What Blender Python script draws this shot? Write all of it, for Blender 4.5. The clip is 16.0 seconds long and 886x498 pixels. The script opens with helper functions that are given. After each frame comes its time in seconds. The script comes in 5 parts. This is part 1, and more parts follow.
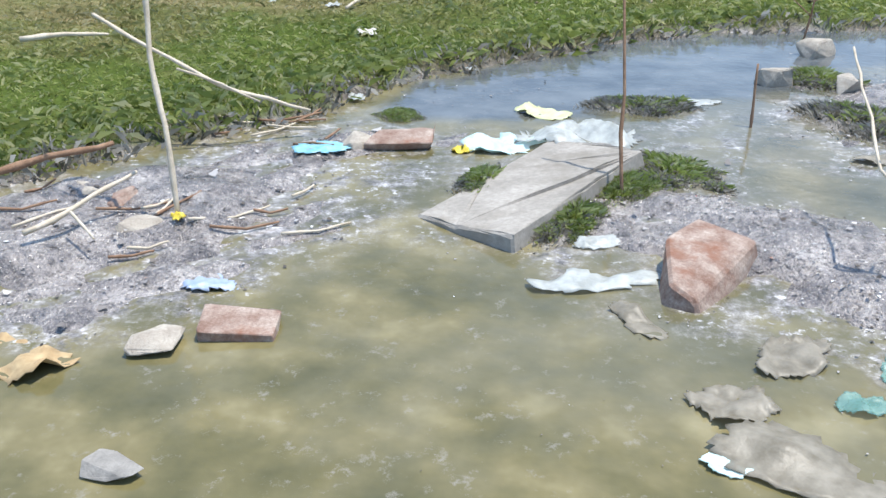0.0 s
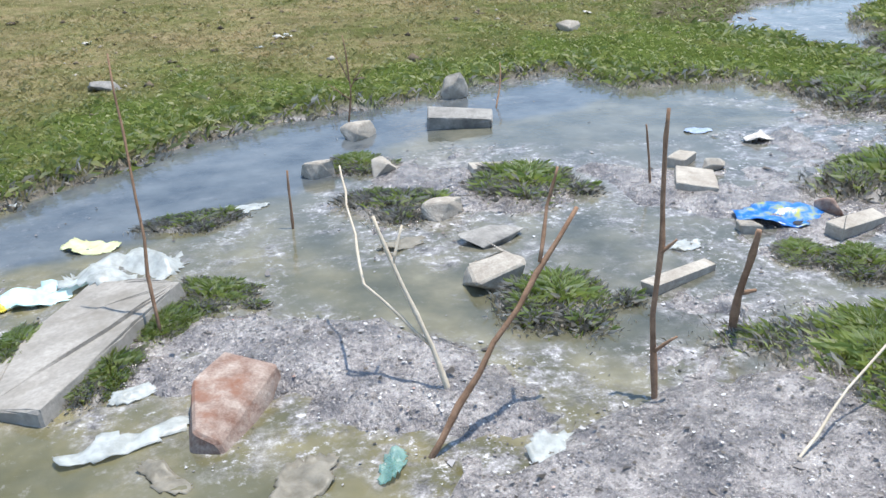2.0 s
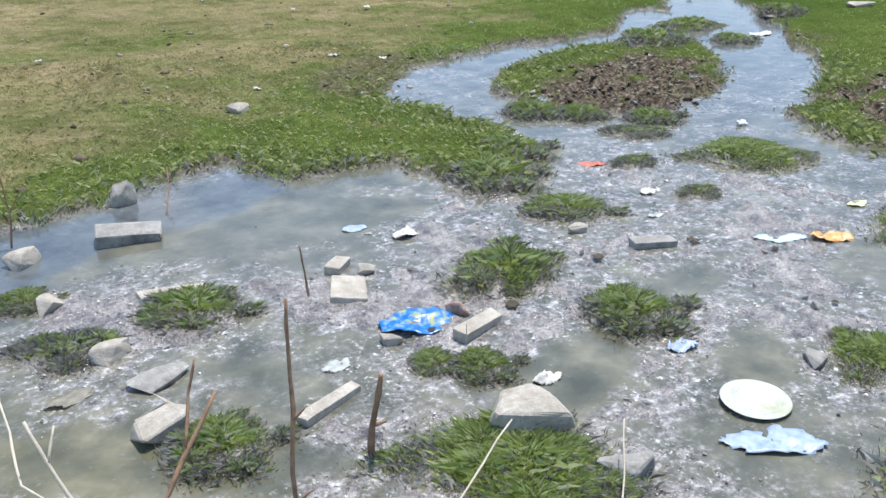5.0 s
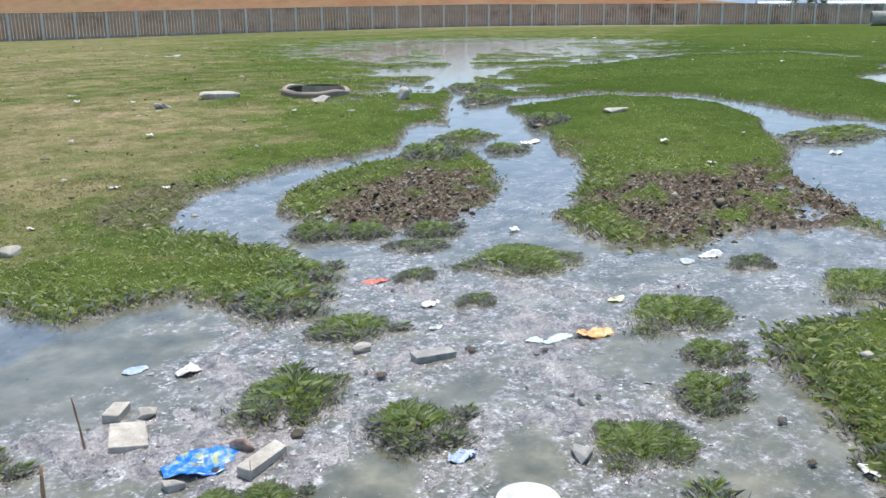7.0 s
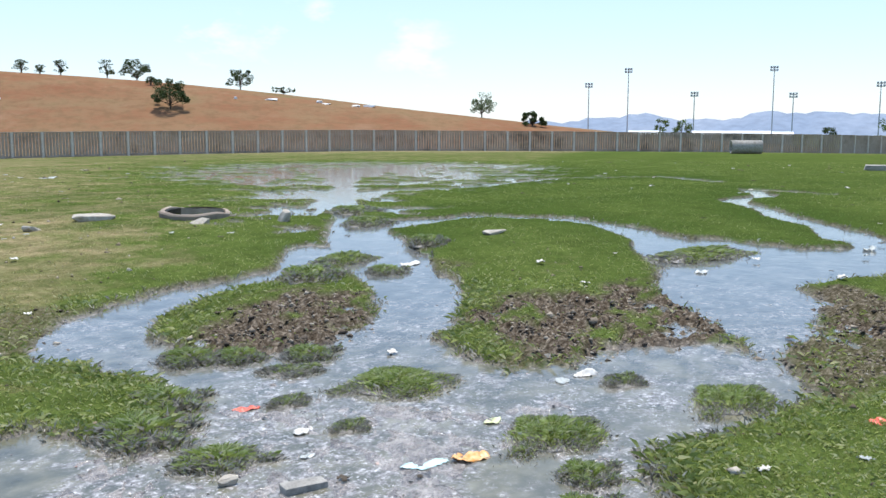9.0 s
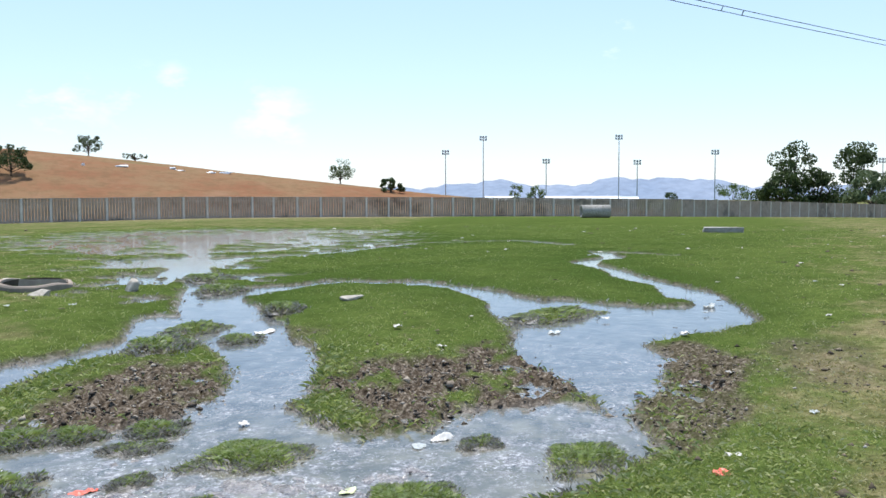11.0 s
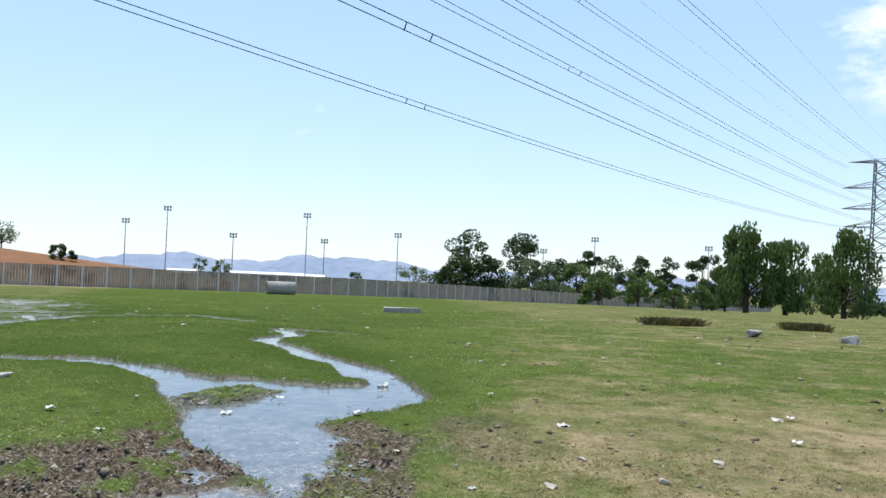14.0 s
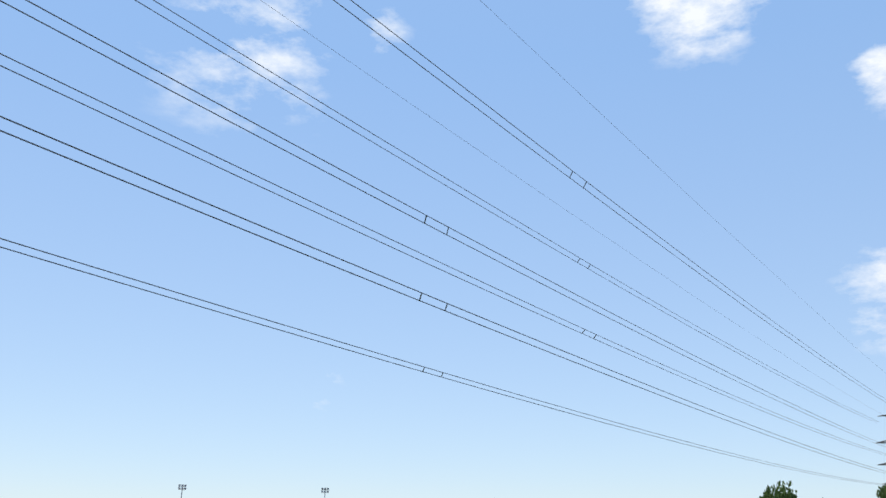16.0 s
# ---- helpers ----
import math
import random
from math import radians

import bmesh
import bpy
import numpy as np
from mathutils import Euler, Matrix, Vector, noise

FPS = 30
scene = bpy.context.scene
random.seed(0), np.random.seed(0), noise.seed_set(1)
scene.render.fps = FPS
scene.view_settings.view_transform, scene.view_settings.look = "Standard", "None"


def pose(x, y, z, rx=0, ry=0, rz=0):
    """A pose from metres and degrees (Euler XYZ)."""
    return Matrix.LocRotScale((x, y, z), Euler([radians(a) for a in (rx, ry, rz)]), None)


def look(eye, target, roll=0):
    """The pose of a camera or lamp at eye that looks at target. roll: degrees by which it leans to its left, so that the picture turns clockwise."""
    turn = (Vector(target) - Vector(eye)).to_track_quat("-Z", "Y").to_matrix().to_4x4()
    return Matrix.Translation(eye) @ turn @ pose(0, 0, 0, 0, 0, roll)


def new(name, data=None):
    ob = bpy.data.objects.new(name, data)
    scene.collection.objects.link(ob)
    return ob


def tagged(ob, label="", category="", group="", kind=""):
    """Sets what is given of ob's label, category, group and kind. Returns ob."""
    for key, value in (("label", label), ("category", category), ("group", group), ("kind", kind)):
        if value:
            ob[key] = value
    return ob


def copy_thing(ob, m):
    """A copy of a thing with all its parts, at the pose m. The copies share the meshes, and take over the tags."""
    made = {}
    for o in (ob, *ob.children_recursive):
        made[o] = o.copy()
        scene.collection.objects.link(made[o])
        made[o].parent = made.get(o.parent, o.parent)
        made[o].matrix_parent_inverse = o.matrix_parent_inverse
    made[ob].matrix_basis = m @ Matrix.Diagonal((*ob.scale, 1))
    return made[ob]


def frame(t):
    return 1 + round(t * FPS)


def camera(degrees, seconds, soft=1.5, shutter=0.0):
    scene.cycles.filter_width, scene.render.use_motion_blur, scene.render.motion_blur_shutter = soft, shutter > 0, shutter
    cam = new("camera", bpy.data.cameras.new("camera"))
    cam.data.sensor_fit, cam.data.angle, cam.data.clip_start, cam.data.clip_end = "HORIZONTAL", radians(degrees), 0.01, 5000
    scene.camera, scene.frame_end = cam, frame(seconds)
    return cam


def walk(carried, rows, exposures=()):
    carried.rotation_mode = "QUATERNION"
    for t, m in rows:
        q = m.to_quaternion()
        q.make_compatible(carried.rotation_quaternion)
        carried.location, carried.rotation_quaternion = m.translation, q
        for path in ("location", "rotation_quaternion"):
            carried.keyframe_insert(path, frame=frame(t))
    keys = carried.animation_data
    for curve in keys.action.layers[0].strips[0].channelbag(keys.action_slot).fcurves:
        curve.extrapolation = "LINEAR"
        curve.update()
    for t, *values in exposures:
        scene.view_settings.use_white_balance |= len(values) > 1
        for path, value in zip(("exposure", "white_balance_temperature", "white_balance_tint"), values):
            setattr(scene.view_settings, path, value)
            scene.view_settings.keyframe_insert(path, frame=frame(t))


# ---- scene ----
cam = camera(51.5, 16.0, soft=1.5)
PATH = [
    (0, pose(1.011, 0.713, 0.830, 64.87, -1.61, 7.51)),
    (0.5, pose(1.092, 0.729, 0.863, 65.70, -0.93, 2.41)),
    (1, pose(1.174, 0.734, 0.914, 67.61, -0.58, -3.88)),
    (1.5, pose(1.243, 0.712, 0.972, 67.97, 0.05, -9.63)),
    (2, pose(1.320, 0.669, 1.069, 67.79, 0.48, -15.84)),
    (2.5, pose(1.369, 0.648, 1.162, 67.05, 1.34, -21.05)),
    (3, pose(1.391, 0.636, 1.250, 66.34, 1.87, -24.41)),
    (3.5, pose(1.409, 0.611, 1.354, 66.85, 1.52, -26.94)),
    (3.7, pose(1.407, 0.604, 1.383, 66.74, 0.73, -27.50)),
    (5.8, pose(1.479, 0.363, 1.613, 70.43, 0.49, -39.66)),
    (6, pose(1.485, 0.350, 1.621, 71.30, 0.84, -40.93)),
    (6.5, pose(1.503, 0.325, 1.651, 72.72, 1.14, -43.93)),
    (7, pose(1.506, 0.294, 1.664, 74.94, 0.64, -46.70)),
    (7.5, pose(1.521, 0.285, 1.668, 77.50, 0.63, -49.28)),
    (8, pose(1.531, 0.271, 1.672, 79.35, 0.00, -51.45)),
    (8.5, pose(1.541, 0.273, 1.662, 80.93, 0.04, -52.64)),
    (8.7, pose(1.567, 0.264, 1.664, 81.57, -0.04, -53.01)),
    (10.8, pose(1.610, 0.251, 1.660, 86.48, 0.62, -60.93)),
    (11, pose(1.634, 0.238, 1.654, 86.53, 0.18, -62.39)),
    (11.5, pose(1.652, 0.225, 1.651, 86.80, -0.28, -66.97)),
    (12, pose(1.682, 0.214, 1.648, 87.04, -0.75, -71.77)),
    (12.5, pose(1.697, 0.203, 1.648, 87.06, -0.95, -74.87)),
    (13, pose(1.699, 0.191, 1.650, 87.99, -1.15, -77.79)),
    (13.5, pose(1.708, 0.185, 1.653, 88.84, -1.65, -80.04)),
    (14, pose(1.725, 0.183, 1.662, 91.66, -2.22, -81.72)),
    (14.5, pose(1.739, 0.178, 1.672, 94.68, -1.75, -81.44)),
    (15, pose(1.747, 0.172, 1.676, 98.71, -1.50, -81.09)),
    (15.5, pose(1.752, 0.167, 1.676, 103.20, -1.80, -81.21)),
    (16, pose(1.757, 0.162, 1.676, 108.18, -0.50, -80.29)),
]
walk(cam, PATH, [(0.0, 0.4), (3.0, 0.35), (8.5, 0.34), (11.0, 0.36), (13.5, 0.32), (14.5, 0.2), (16.0, -0.04)])

# ---- world, sun ----
SUN_AZ, SUN_EL = 35.0, 74.0
world = bpy.data.worlds.new("sky")
scene.world = world
world.use_nodes = True
wn, wl = world.node_tree.nodes, world.node_tree.links
bg = wn["Background"]
sky = wn.new("ShaderNodeTexSky")
sky.sky_type = "NISHITA"
sky.sun_disc = False
sky.sun_elevation = radians(SUN_EL)
sky.sun_rotation = radians(90 - SUN_AZ)
sky.dust_density = 0.3
sky.air_density = 1.0
sky.ozone_density = 2.0
bg.inputs[1].default_value = 0.15
haze = wn.new("ShaderNodeMix")
haze.data_type = "RGBA"
haze.inputs[0].default_value = 0.5
wl.new(sky.outputs[0], haze.inputs[6])
# small fair-weather clouds
way = wn.new("ShaderNodeTexCoord").outputs["Generated"]
# paler air towards the horizon
height = wn.new("ShaderNodeSeparateXYZ")
wl.new(way, height.inputs[0])
rise = wn.new("ShaderNodeMapRange")
rise.inputs[1].default_value, rise.inputs[2].default_value = 0.0, 0.5
wl.new(height.outputs[2], rise.inputs[0])
air = wn.new("ShaderNodeMix")
air.data_type = "RGBA"
air.inputs[6].default_value = (3.95, 4.95, 6.3, 1)
air.inputs[7].default_value = (2.5, 4.3, 7.2, 1)
wl.new(rise.outputs[0], air.inputs[0])
wl.new(air.outputs[2], haze.inputs[7])
stretch = wn.new("ShaderNodeMapping")
stretch.inputs["Scale"].default_value = (1.0, 1.0, 2.2)
wl.new(way, stretch.inputs[0])
puff = wn.new("ShaderNodeTexNoise")
puff.inputs["Scale"].default_value = 11.0
puff.inputs["Detail"].default_value = 9
puff.inputs["Roughness"].default_value = 0.62
wl.new(stretch.outputs[0], puff.inputs["Vector"])


def world_math(op, a, b):
    node = wn.new("ShaderNodeMath")
    node.operation = op
    for sock, v in zip(node.inputs, (a, b)):
        if hasattr(v, "links"):
            wl.new(v, sock)
        else:
            sock.default_value = v
    return node.outputs[0]


# each cloud: azimuth and elevation in degrees, half width in degrees, density
body = 0.0
for az0, el0, half_width, dense in ((23.5, 30.5, 8.0, 0.56), (14.2, 31.5, 2.2, 0.55), (-7.8, 32.8, 5.2, 0.95), (-18.8, 26.4, 2.9, 0.9), (-17.6, 13.8, 4.2, 0.95), (17.4, 9.55, 2.0, 0.55),
                                    (38.1, 4.6, 3.0, 0.5), (50.5, 5.5, 3.4, 0.5), (46.0, 5.1, 3.0, 0.45), (43.8, 6.5, 1.5, 0.5), (75, 20, 6, 0.8), (-60, 25, 8, 0.9), (140, 30, 9, 0.9), (215, 18, 8, 0.8), (-110, 35, 9, 0.8)):
    dot = wn.new("ShaderNodeVectorMath")
    dot.operation = "DOT_PRODUCT"
    wl.new(way, dot.inputs[0])
    dot.inputs[1].default_value = (math.cos(radians(az0)) * math.cos(radians(el0)), math.sin(radians(az0)) * math.cos(radians(el0)), math.sin(radians(el0)))
    edge = wn.new("ShaderNodeMapRange")
    edge.inputs[1].default_value, edge.inputs[2].default_value = math.cos(radians(half_width)), math.cos(radians(half_width * 0.2))
    edge.inputs[4].default_value = dense
    wl.new(dot.outputs["Value"], edge.inputs[0])
    body = world_math("MAXIMUM", body, edge.outputs[0])
cover = wn.new("ShaderNodeMapRange")
cover.inputs[1].default_value, cover.inputs[2].default_value = 0.62, 1.12
wl.new(world_math("ADD", world_math("MULTIPLY", body, 0.62), world_math("SUBTRACT", world_math("MULTIPLY", puff.outputs[0], 2.2), 0.72)), cover.inputs[0])
thick = world_math("MULTIPLY", cover.outputs[0], world_math("MINIMUM", world_math("MULTIPLY", body, 1.6), 1.0))
clouds = wn.new("ShaderNodeMix")
clouds.data_type = "RGBA"
clouds.inputs[7].default_value = (6.5, 6.8, 7.2, 1)
wl.new(thick, clouds.inputs[0])
wl.new(haze.outputs[2], clouds.inputs[6])
wl.new(clouds.outputs[2], bg.inputs[0])
sun = new("sun", bpy.data.lights.new("sun", "SUN"))
sun.data.energy = 4.6
sun.data.angle = radians(0.6)
sun.data.color = (1.0, 0.95, 0.87)
sun.matrix_world = look((math.cos(radians(SUN_AZ)) * math.cos(radians(SUN_EL)) * 50, math.sin(radians(SUN_AZ)) * math.cos(radians(SUN_EL)) * 50, math.sin(radians(SUN_EL)) * 50), (0, 0, 0))

# ---- materials ----


class Nodes:
    """A node material: principled shader with helpers for noise and mixing."""

    def __init__(self, name, rough=0.8, metal=0.0, spec=0.3):
        self.m = bpy.data.materials.new(name)
        self.m.use_nodes = True
        self.n, self.l = self.m.node_tree.nodes, self.m.node_tree.links
        self.p = self.n["Principled BSDF"]
        self.p.inputs["Roughness"].default_value = rough
        self.p.inputs["Metallic"].default_value = metal
        self.p.inputs["Specular IOR Level"].default_value = spec
        self.co = self.n.new("ShaderNodeNewGeometry").outputs["Position"]
        self.local = self.n.new("ShaderNodeTexCoord").outputs["Object"]

    def noise(self, scale, detail=4, rough=0.6, local=False, stretch=None):
        t = self.n.new("ShaderNodeTexNoise")
        t.inputs["Scale"].default_value = scale
        t.inputs["Detail"].default_value = detail
        t.inputs["Roughness"].default_value = rough
        src = self.local if local else self.co
        if stretch:
            mp = self.n.new("ShaderNodeMapping")
            mp.inputs["Scale"].default_value = stretch
            self.l.new(src, mp.inputs[0])
            src = mp.outputs[0]
        self.l.new(src, t.inputs["Vector"])
        return t.outputs[0]

    def ramp(self, fac, *stops):
        r = self.n.new("ShaderNodeValToRGB")
        e = r.color_ramp.elements
        while len(e) < len(stops):
            e.new(0.5)
        for el, (pos, col) in zip(e, stops):
            el.position = pos
            el.color = (*col, 1) if len(col) == 3 else col
        self.l.new(fac, r.inputs[0])
        return r.outputs[0]

    def step(self, fac, lo, hi):
        r = self.n.new("ShaderNodeMapRange")
        r.inputs[1].default_value, r.inputs[2].default_value = lo, hi
        self.l.new(fac, r.inputs[0])
        return r.outputs[0]

    def mix(self, fac, a, b, mode="MIX"):
        x = self.n.new("ShaderNodeMix")
        x.data_type, x.blend_type = "RGBA", mode
        for sock, v in ((x.inputs[0], fac), (x.inputs[6], a), (x.inputs[7], b)):
            if hasattr(v, "links"):
                self.l.new(v, sock)
            elif isinstance(v, (int, float)):
                sock.default_value = v
            else:
                sock.default_value = (*v, 1)
        return x.outputs[2]

    def math(self, op, a, b=0.0):
        x = self.n.new("ShaderNodeMath")
        x.operation = op
        for sock, v in zip(x.inputs, (a, b)):
            if hasattr(v, "links"):
                self.l.new(v, sock)
            else:
                sock.default_value = v
        return x.outputs[0]

    def attr(self, name):
        a = self.n.new("ShaderNodeAttribute")
        a.attribute_name = name
        return a.outputs["Fac"]

    def island(self):
        return self.n.new("ShaderNodeNewGeometry").outputs["Random Per Island"]

    def colour(self, c):
        if hasattr(c, "links"):
            self.l.new(c, self.p.inputs["Base Color"])
        else:
            self.p.inputs["Base Color"].default_value = (*c, 1)
        return self

    def rough(self, r):
        self.l.new(r, self.p.inputs["Roughness"])
        return self

    def glow_through(self, amount=0.35):
        """Thin leaves let light through."""
        t, x = self.n.new("ShaderNodeBsdfTranslucent"), self.n.new("ShaderNodeMixShader")
        x.inputs[0].default_value = amount
        src = self.p.inputs["Base Color"].links[0].from_socket
        self.l.new(src, t.inputs[0])
        self.l.new(self.p.outputs[0], x.inputs[1])
        self.l.new(t.outputs[0], x.inputs[2])
        self.l.new(x.outputs[0], self.n["Material Output"].inputs[0])
        return self

    def bump(self, h, strength=0.5, dist=0.01):
        b = self.n.new("ShaderNodeBump")
        b.inputs["Strength"].default_value, b.inputs["Distance"].default_value = strength, dist
        self.l.new(h, b.inputs["Height"])
        self.l.new(b.outputs[0], self.p.inputs["Normal"])
        return self


def speckled(name, dark, light, scale=12, rough=0.85, spec=0.3, bump=0.4, dist=0.01, dirt=None, metal=0.0, local=False):
    """A two-scale mottled surface with relief, for stone, concrete, wood and paint."""
    k = Nodes(name, rough, metal, spec)
    big, fine = k.noise(scale, 5, 0.65, local), k.noise(scale * 9, 3, 0.6, local)
    c = k.mix(k.step(big, 0.3, 0.7), dark, light)
    c = k.mix(k.math("MULTIPLY", k.step(fine, 0.35, 0.75), 0.45), c, tuple(v * 0.55 for v in dark))
    if dirt:
        c = k.mix(k.step(k.noise(scale * 0.4, 4, 0.7, local), 0.52, 0.68), c, dirt)
    k.colour(c)
    k.bump(k.math("ADD", big, k.math("MULTIPLY", fine, 0.5)), bump, dist)
    return k.m


def ground_material():
    k = Nodes("field_soil_and_turf", 0.9, 0, 0.25)
    k.l.new(k.step(k.attr("grass"), 1.0, 0.0), k.p.inputs["Specular IOR Level"])
    grass, dry, mud = k.attr("grass"), k.attr("dry"), k.attr("mud")
    n1, n2, n3 = k.noise(1.3, 6, 0.7), k.noise(14, 5, 0.7), k.noise(90, 3, 0.6)
    green = k.ramp(n2, (0.25, (0.042, 0.06, 0.016)), (0.5, (0.09, 0.128, 0.03)), (0.78, (0.165, 0.2, 0.06)))
    straw = k.ramp(n2, (0.25, (0.22, 0.15, 0.09)), (0.5, (0.36, 0.275, 0.165)), (0.8, (0.48, 0.385, 0.26)))
    patch = k.math("ADD", dry, k.math("MULTIPLY", k.math("SUBTRACT", n1, 0.5), 2.0))
    # below zero, dry mixes in darker green for shade among far grass
    green = k.mix(k.math("MULTIPLY", k.math("MAXIMUM", k.math("MULTIPLY", dry, -1.0), 0.0), 1.3), green, (0.032, 0.066, 0.012))
    turf = k.mix(k.step(patch, 0.25, 0.95), green, straw)
    turf = k.mix(k.math("MULTIPLY", k.step(k.noise(2.2, 7, 0.78), 0.46, 0.62), 0.6), turf, (0.04, 0.06, 0.014))
    turf = k.mix(k.math("MULTIPLY", k.step(k.noise(0.32, 7, 0.72), 0.42, 0.62), 0.35), turf, (0.038, 0.072, 0.014))
    turf = k.mix(k.math("MULTIPLY", k.step(n3, 0.45, 0.7), 0.5), turf, (0.045, 0.04, 0.02))
    sludge = k.ramp(k.noise(9, 8, 0.75), (0.34, (0.04, 0.035, 0.034)), (0.44, (0.16, 0.143, 0.138)), (0.54, (0.285, 0.255, 0.238)), (0.68, (0.48, 0.445, 0.42)))
    sludge = k.mix(k.math("MULTIPLY", k.step(k.noise(70, 4, 0.75), 0.5, 0.62), 0.75), sludge, (0.055, 0.047, 0.042))
    black = k.ramp(k.noise(22, 6, 0.75), (0.33, (0.018, 0.014, 0.01)), (0.48, (0.075, 0.058, 0.042)), (0.58, (0.17, 0.14, 0.11)), (0.7, (0.36, 0.31, 0.25)))
    c = k.mix(k.step(grass, 0.25, 0.75), sludge, turf)
    c = k.mix(mud, c, black)
    far = k.ramp(k.noise(0.06, 7, 0.7, stretch=(1, 1, 5)), (0.32, (0.19, 0.085, 0.048)), (0.45, (0.22, 0.115, 0.066)), (0.56, (0.22, 0.14, 0.08)), (0.68, (0.14, 0.12, 0.058)))
    far = k.mix(k.math("MULTIPLY", k.step(k.noise(0.9, 6, 0.75), 0.47, 0.62), 0.6), far, (0.15, 0.1, 0.055))
    far = k.mix(k.math("MULTIPLY", k.step(k.noise(0.2, 6, 0.75), 0.55, 0.7), 0.5), far, (0.27, 0.17, 0.11))
    c = k.mix(k.attr("hill"), c, far)
    k.colour(c)
    k.rough(k.math("ADD", k.math("MULTIPLY", k.math("MAXIMUM", grass, mud), 0.45), k.math("ADD", 0.02, k.math("MULTIPLY", k.noise(25, 5, 0.75), 0.5))))
    k.bump(k.math("ADD", n2, k.math("MULTIPLY", n3, 0.5)), 0.9, 0.025)
    return k.m


def blade_material(name, *cols):
    k = Nodes(name, 0.65, 0, 0.08)
    c = k.ramp(k.island(), *[(i / (len(cols) - 1), col) for i, col in enumerate(cols)])
    dry = k.attr("dry")
    patch = k.math("ADD", dry, k.math("MULTIPLY", k.math("SUBTRACT", k.noise(1.3, 6, 0.7), 0.5), 1.5))
    straw = k.ramp(k.island(), (0.0, (0.22, 0.165, 0.085)), (0.5, (0.37, 0.285, 0.155)), (1.0, (0.5, 0.41, 0.26)))
    c = k.mix(k.math("MULTIPLY", k.step(k.noise(0.32, 7, 0.72), 0.42, 0.62), 0.3), c, tuple(v * 0.55 for v in cols[1]))
    c = k.mix(k.math("MULTIPLY", k.step(k.noise(5, 5, 0.7), 0.5, 0.65), 0.35), c, tuple(v * 1.25 for v in cols[2]))
    # negative dry darkens far blades in place of their own shade
    c = k.mix(k.math("MULTIPLY", k.math("MAXIMUM", k.math("MULTIPLY", dry, -1.0), 0.0), 1.5), c, (cols[0][0] * 0.7, cols[0][1] * 0.95, cols[0][2] * 0.8))
    k.colour(k.mix(k.step(patch, 0.25, 0.95), c, straw))
    k.glow_through(0.55)
    return k.m


def water_material():
    k = Nodes("turbid_water", 0.05, 0, 0.8)
    big, mid = k.noise(1.1, 5, 0.65), k.noise(5, 4, 0.55)
    c = k.ramp(mid, (0.3, (0.078, 0.073, 0.03)), (0.45, (0.125, 0.111, 0.048)), (0.56, (0.178, 0.152, 0.07)), (0.7, (0.28, 0.243, 0.13)))
    c = k.mix(k.math("MULTIPLY", k.step(big, 0.45, 0.62), 0.55), c, (0.15, 0.145, 0.105))
    c = k.mix(k.math("MULTIPLY", k.step(k.noise(26, 6, 0.78), 0.58, 0.7), 0.55), c, (0.3, 0.28, 0.25))
    # dark deeper water, with the sky's blue reflection also put into its base colour
    c = k.mix(k.attr("deep_sky_blue"), c, k.ramp(mid, (0.3, (0.052, 0.062, 0.07)), (0.7, (0.135, 0.148, 0.152))))
    scum = k.ramp(k.noise(24, 8, 0.8), (0.35, (0.045, 0.04, 0.037)), (0.46, (0.17, 0.157, 0.148)), (0.55, (0.34, 0.32, 0.31)), (0.66, (0.72, 0.7, 0.69)))
    flecks = k.math("MAXIMUM", k.step(k.noise(11, 7, 0.78), 0.44, 0.58), k.step(k.noise(48, 4, 0.7), 0.55, 0.64))
    c = k.mix(k.math("MULTIPLY", k.attr("scum"), flecks), c, scum)
    k.colour(c)
    k.bump(k.math("ADD", k.noise(7, 3, 0.6), k.math("MULTIPLY", k.noise(38, 3, 0.6), 0.25)), 0.16, 0.02)
    k.p.inputs["IOR"].default_value = 1.33
    return k.m


M_GROUND = ground_material()
M_WATER = water_material()
M_BLADE = blade_material("lawn_blades", (0.13, 0.168, 0.04), (0.22, 0.265, 0.075), (0.335, 0.38, 0.135), (0.54, 0.53, 0.32))
M_TUFT = blade_material("tuft_blades", (0.16, 0.21, 0.05), (0.28, 0.35, 0.09), (0.41, 0.48, 0.17), (0.62, 0.63, 0.4))
M_MUDDY = blade_material("silt_coated_blades", (0.1, 0.1, 0.075), (0.22, 0.21, 0.18), (0.38, 0.36, 0.32), (0.58, 0.56, 0.53))
M_SILT = speckled("wet_silt", (0.13, 0.12, 0.11), (0.36, 0.335, 0.31), 14, 0.5, 0.4, 0.6, 0.01)
M_CONC = speckled("weathered_concrete", (0.27, 0.25, 0.22), (0.44, 0.41, 0.37), 9, 0.85, 0.3, 0.4, 0.006, (0.22, 0.2, 0.17))
M_STONE = speckled("pale_stone", (0.3, 0.26, 0.215), (0.56, 0.515, 0.445), 16, 0.85, 0.3, 0.6, 0.008, (0.32, 0.28, 0.23), local=True)
M_GREYSTONE = speckled("grey_stone", (0.19, 0.18, 0.165), (0.44, 0.42, 0.385), 11, 0.8, 0.3, 0.6, 0.008, (0.1, 0.095, 0.09), local=True)
M_BRICK = speckled("red_brick", (0.2, 0.11, 0.08), (0.5, 0.42, 0.36), 22, 0.85, 0.25, 0.6, 0.006, (0.24, 0.12, 0.08), local=True)
M_WALL = speckled("precast_wall_concrete", (0.31, 0.243, 0.192), (0.45, 0.368, 0.305), 0.9, 0.9, 0.2, 0.3, 0.02, (0.14, 0.12, 0.1))
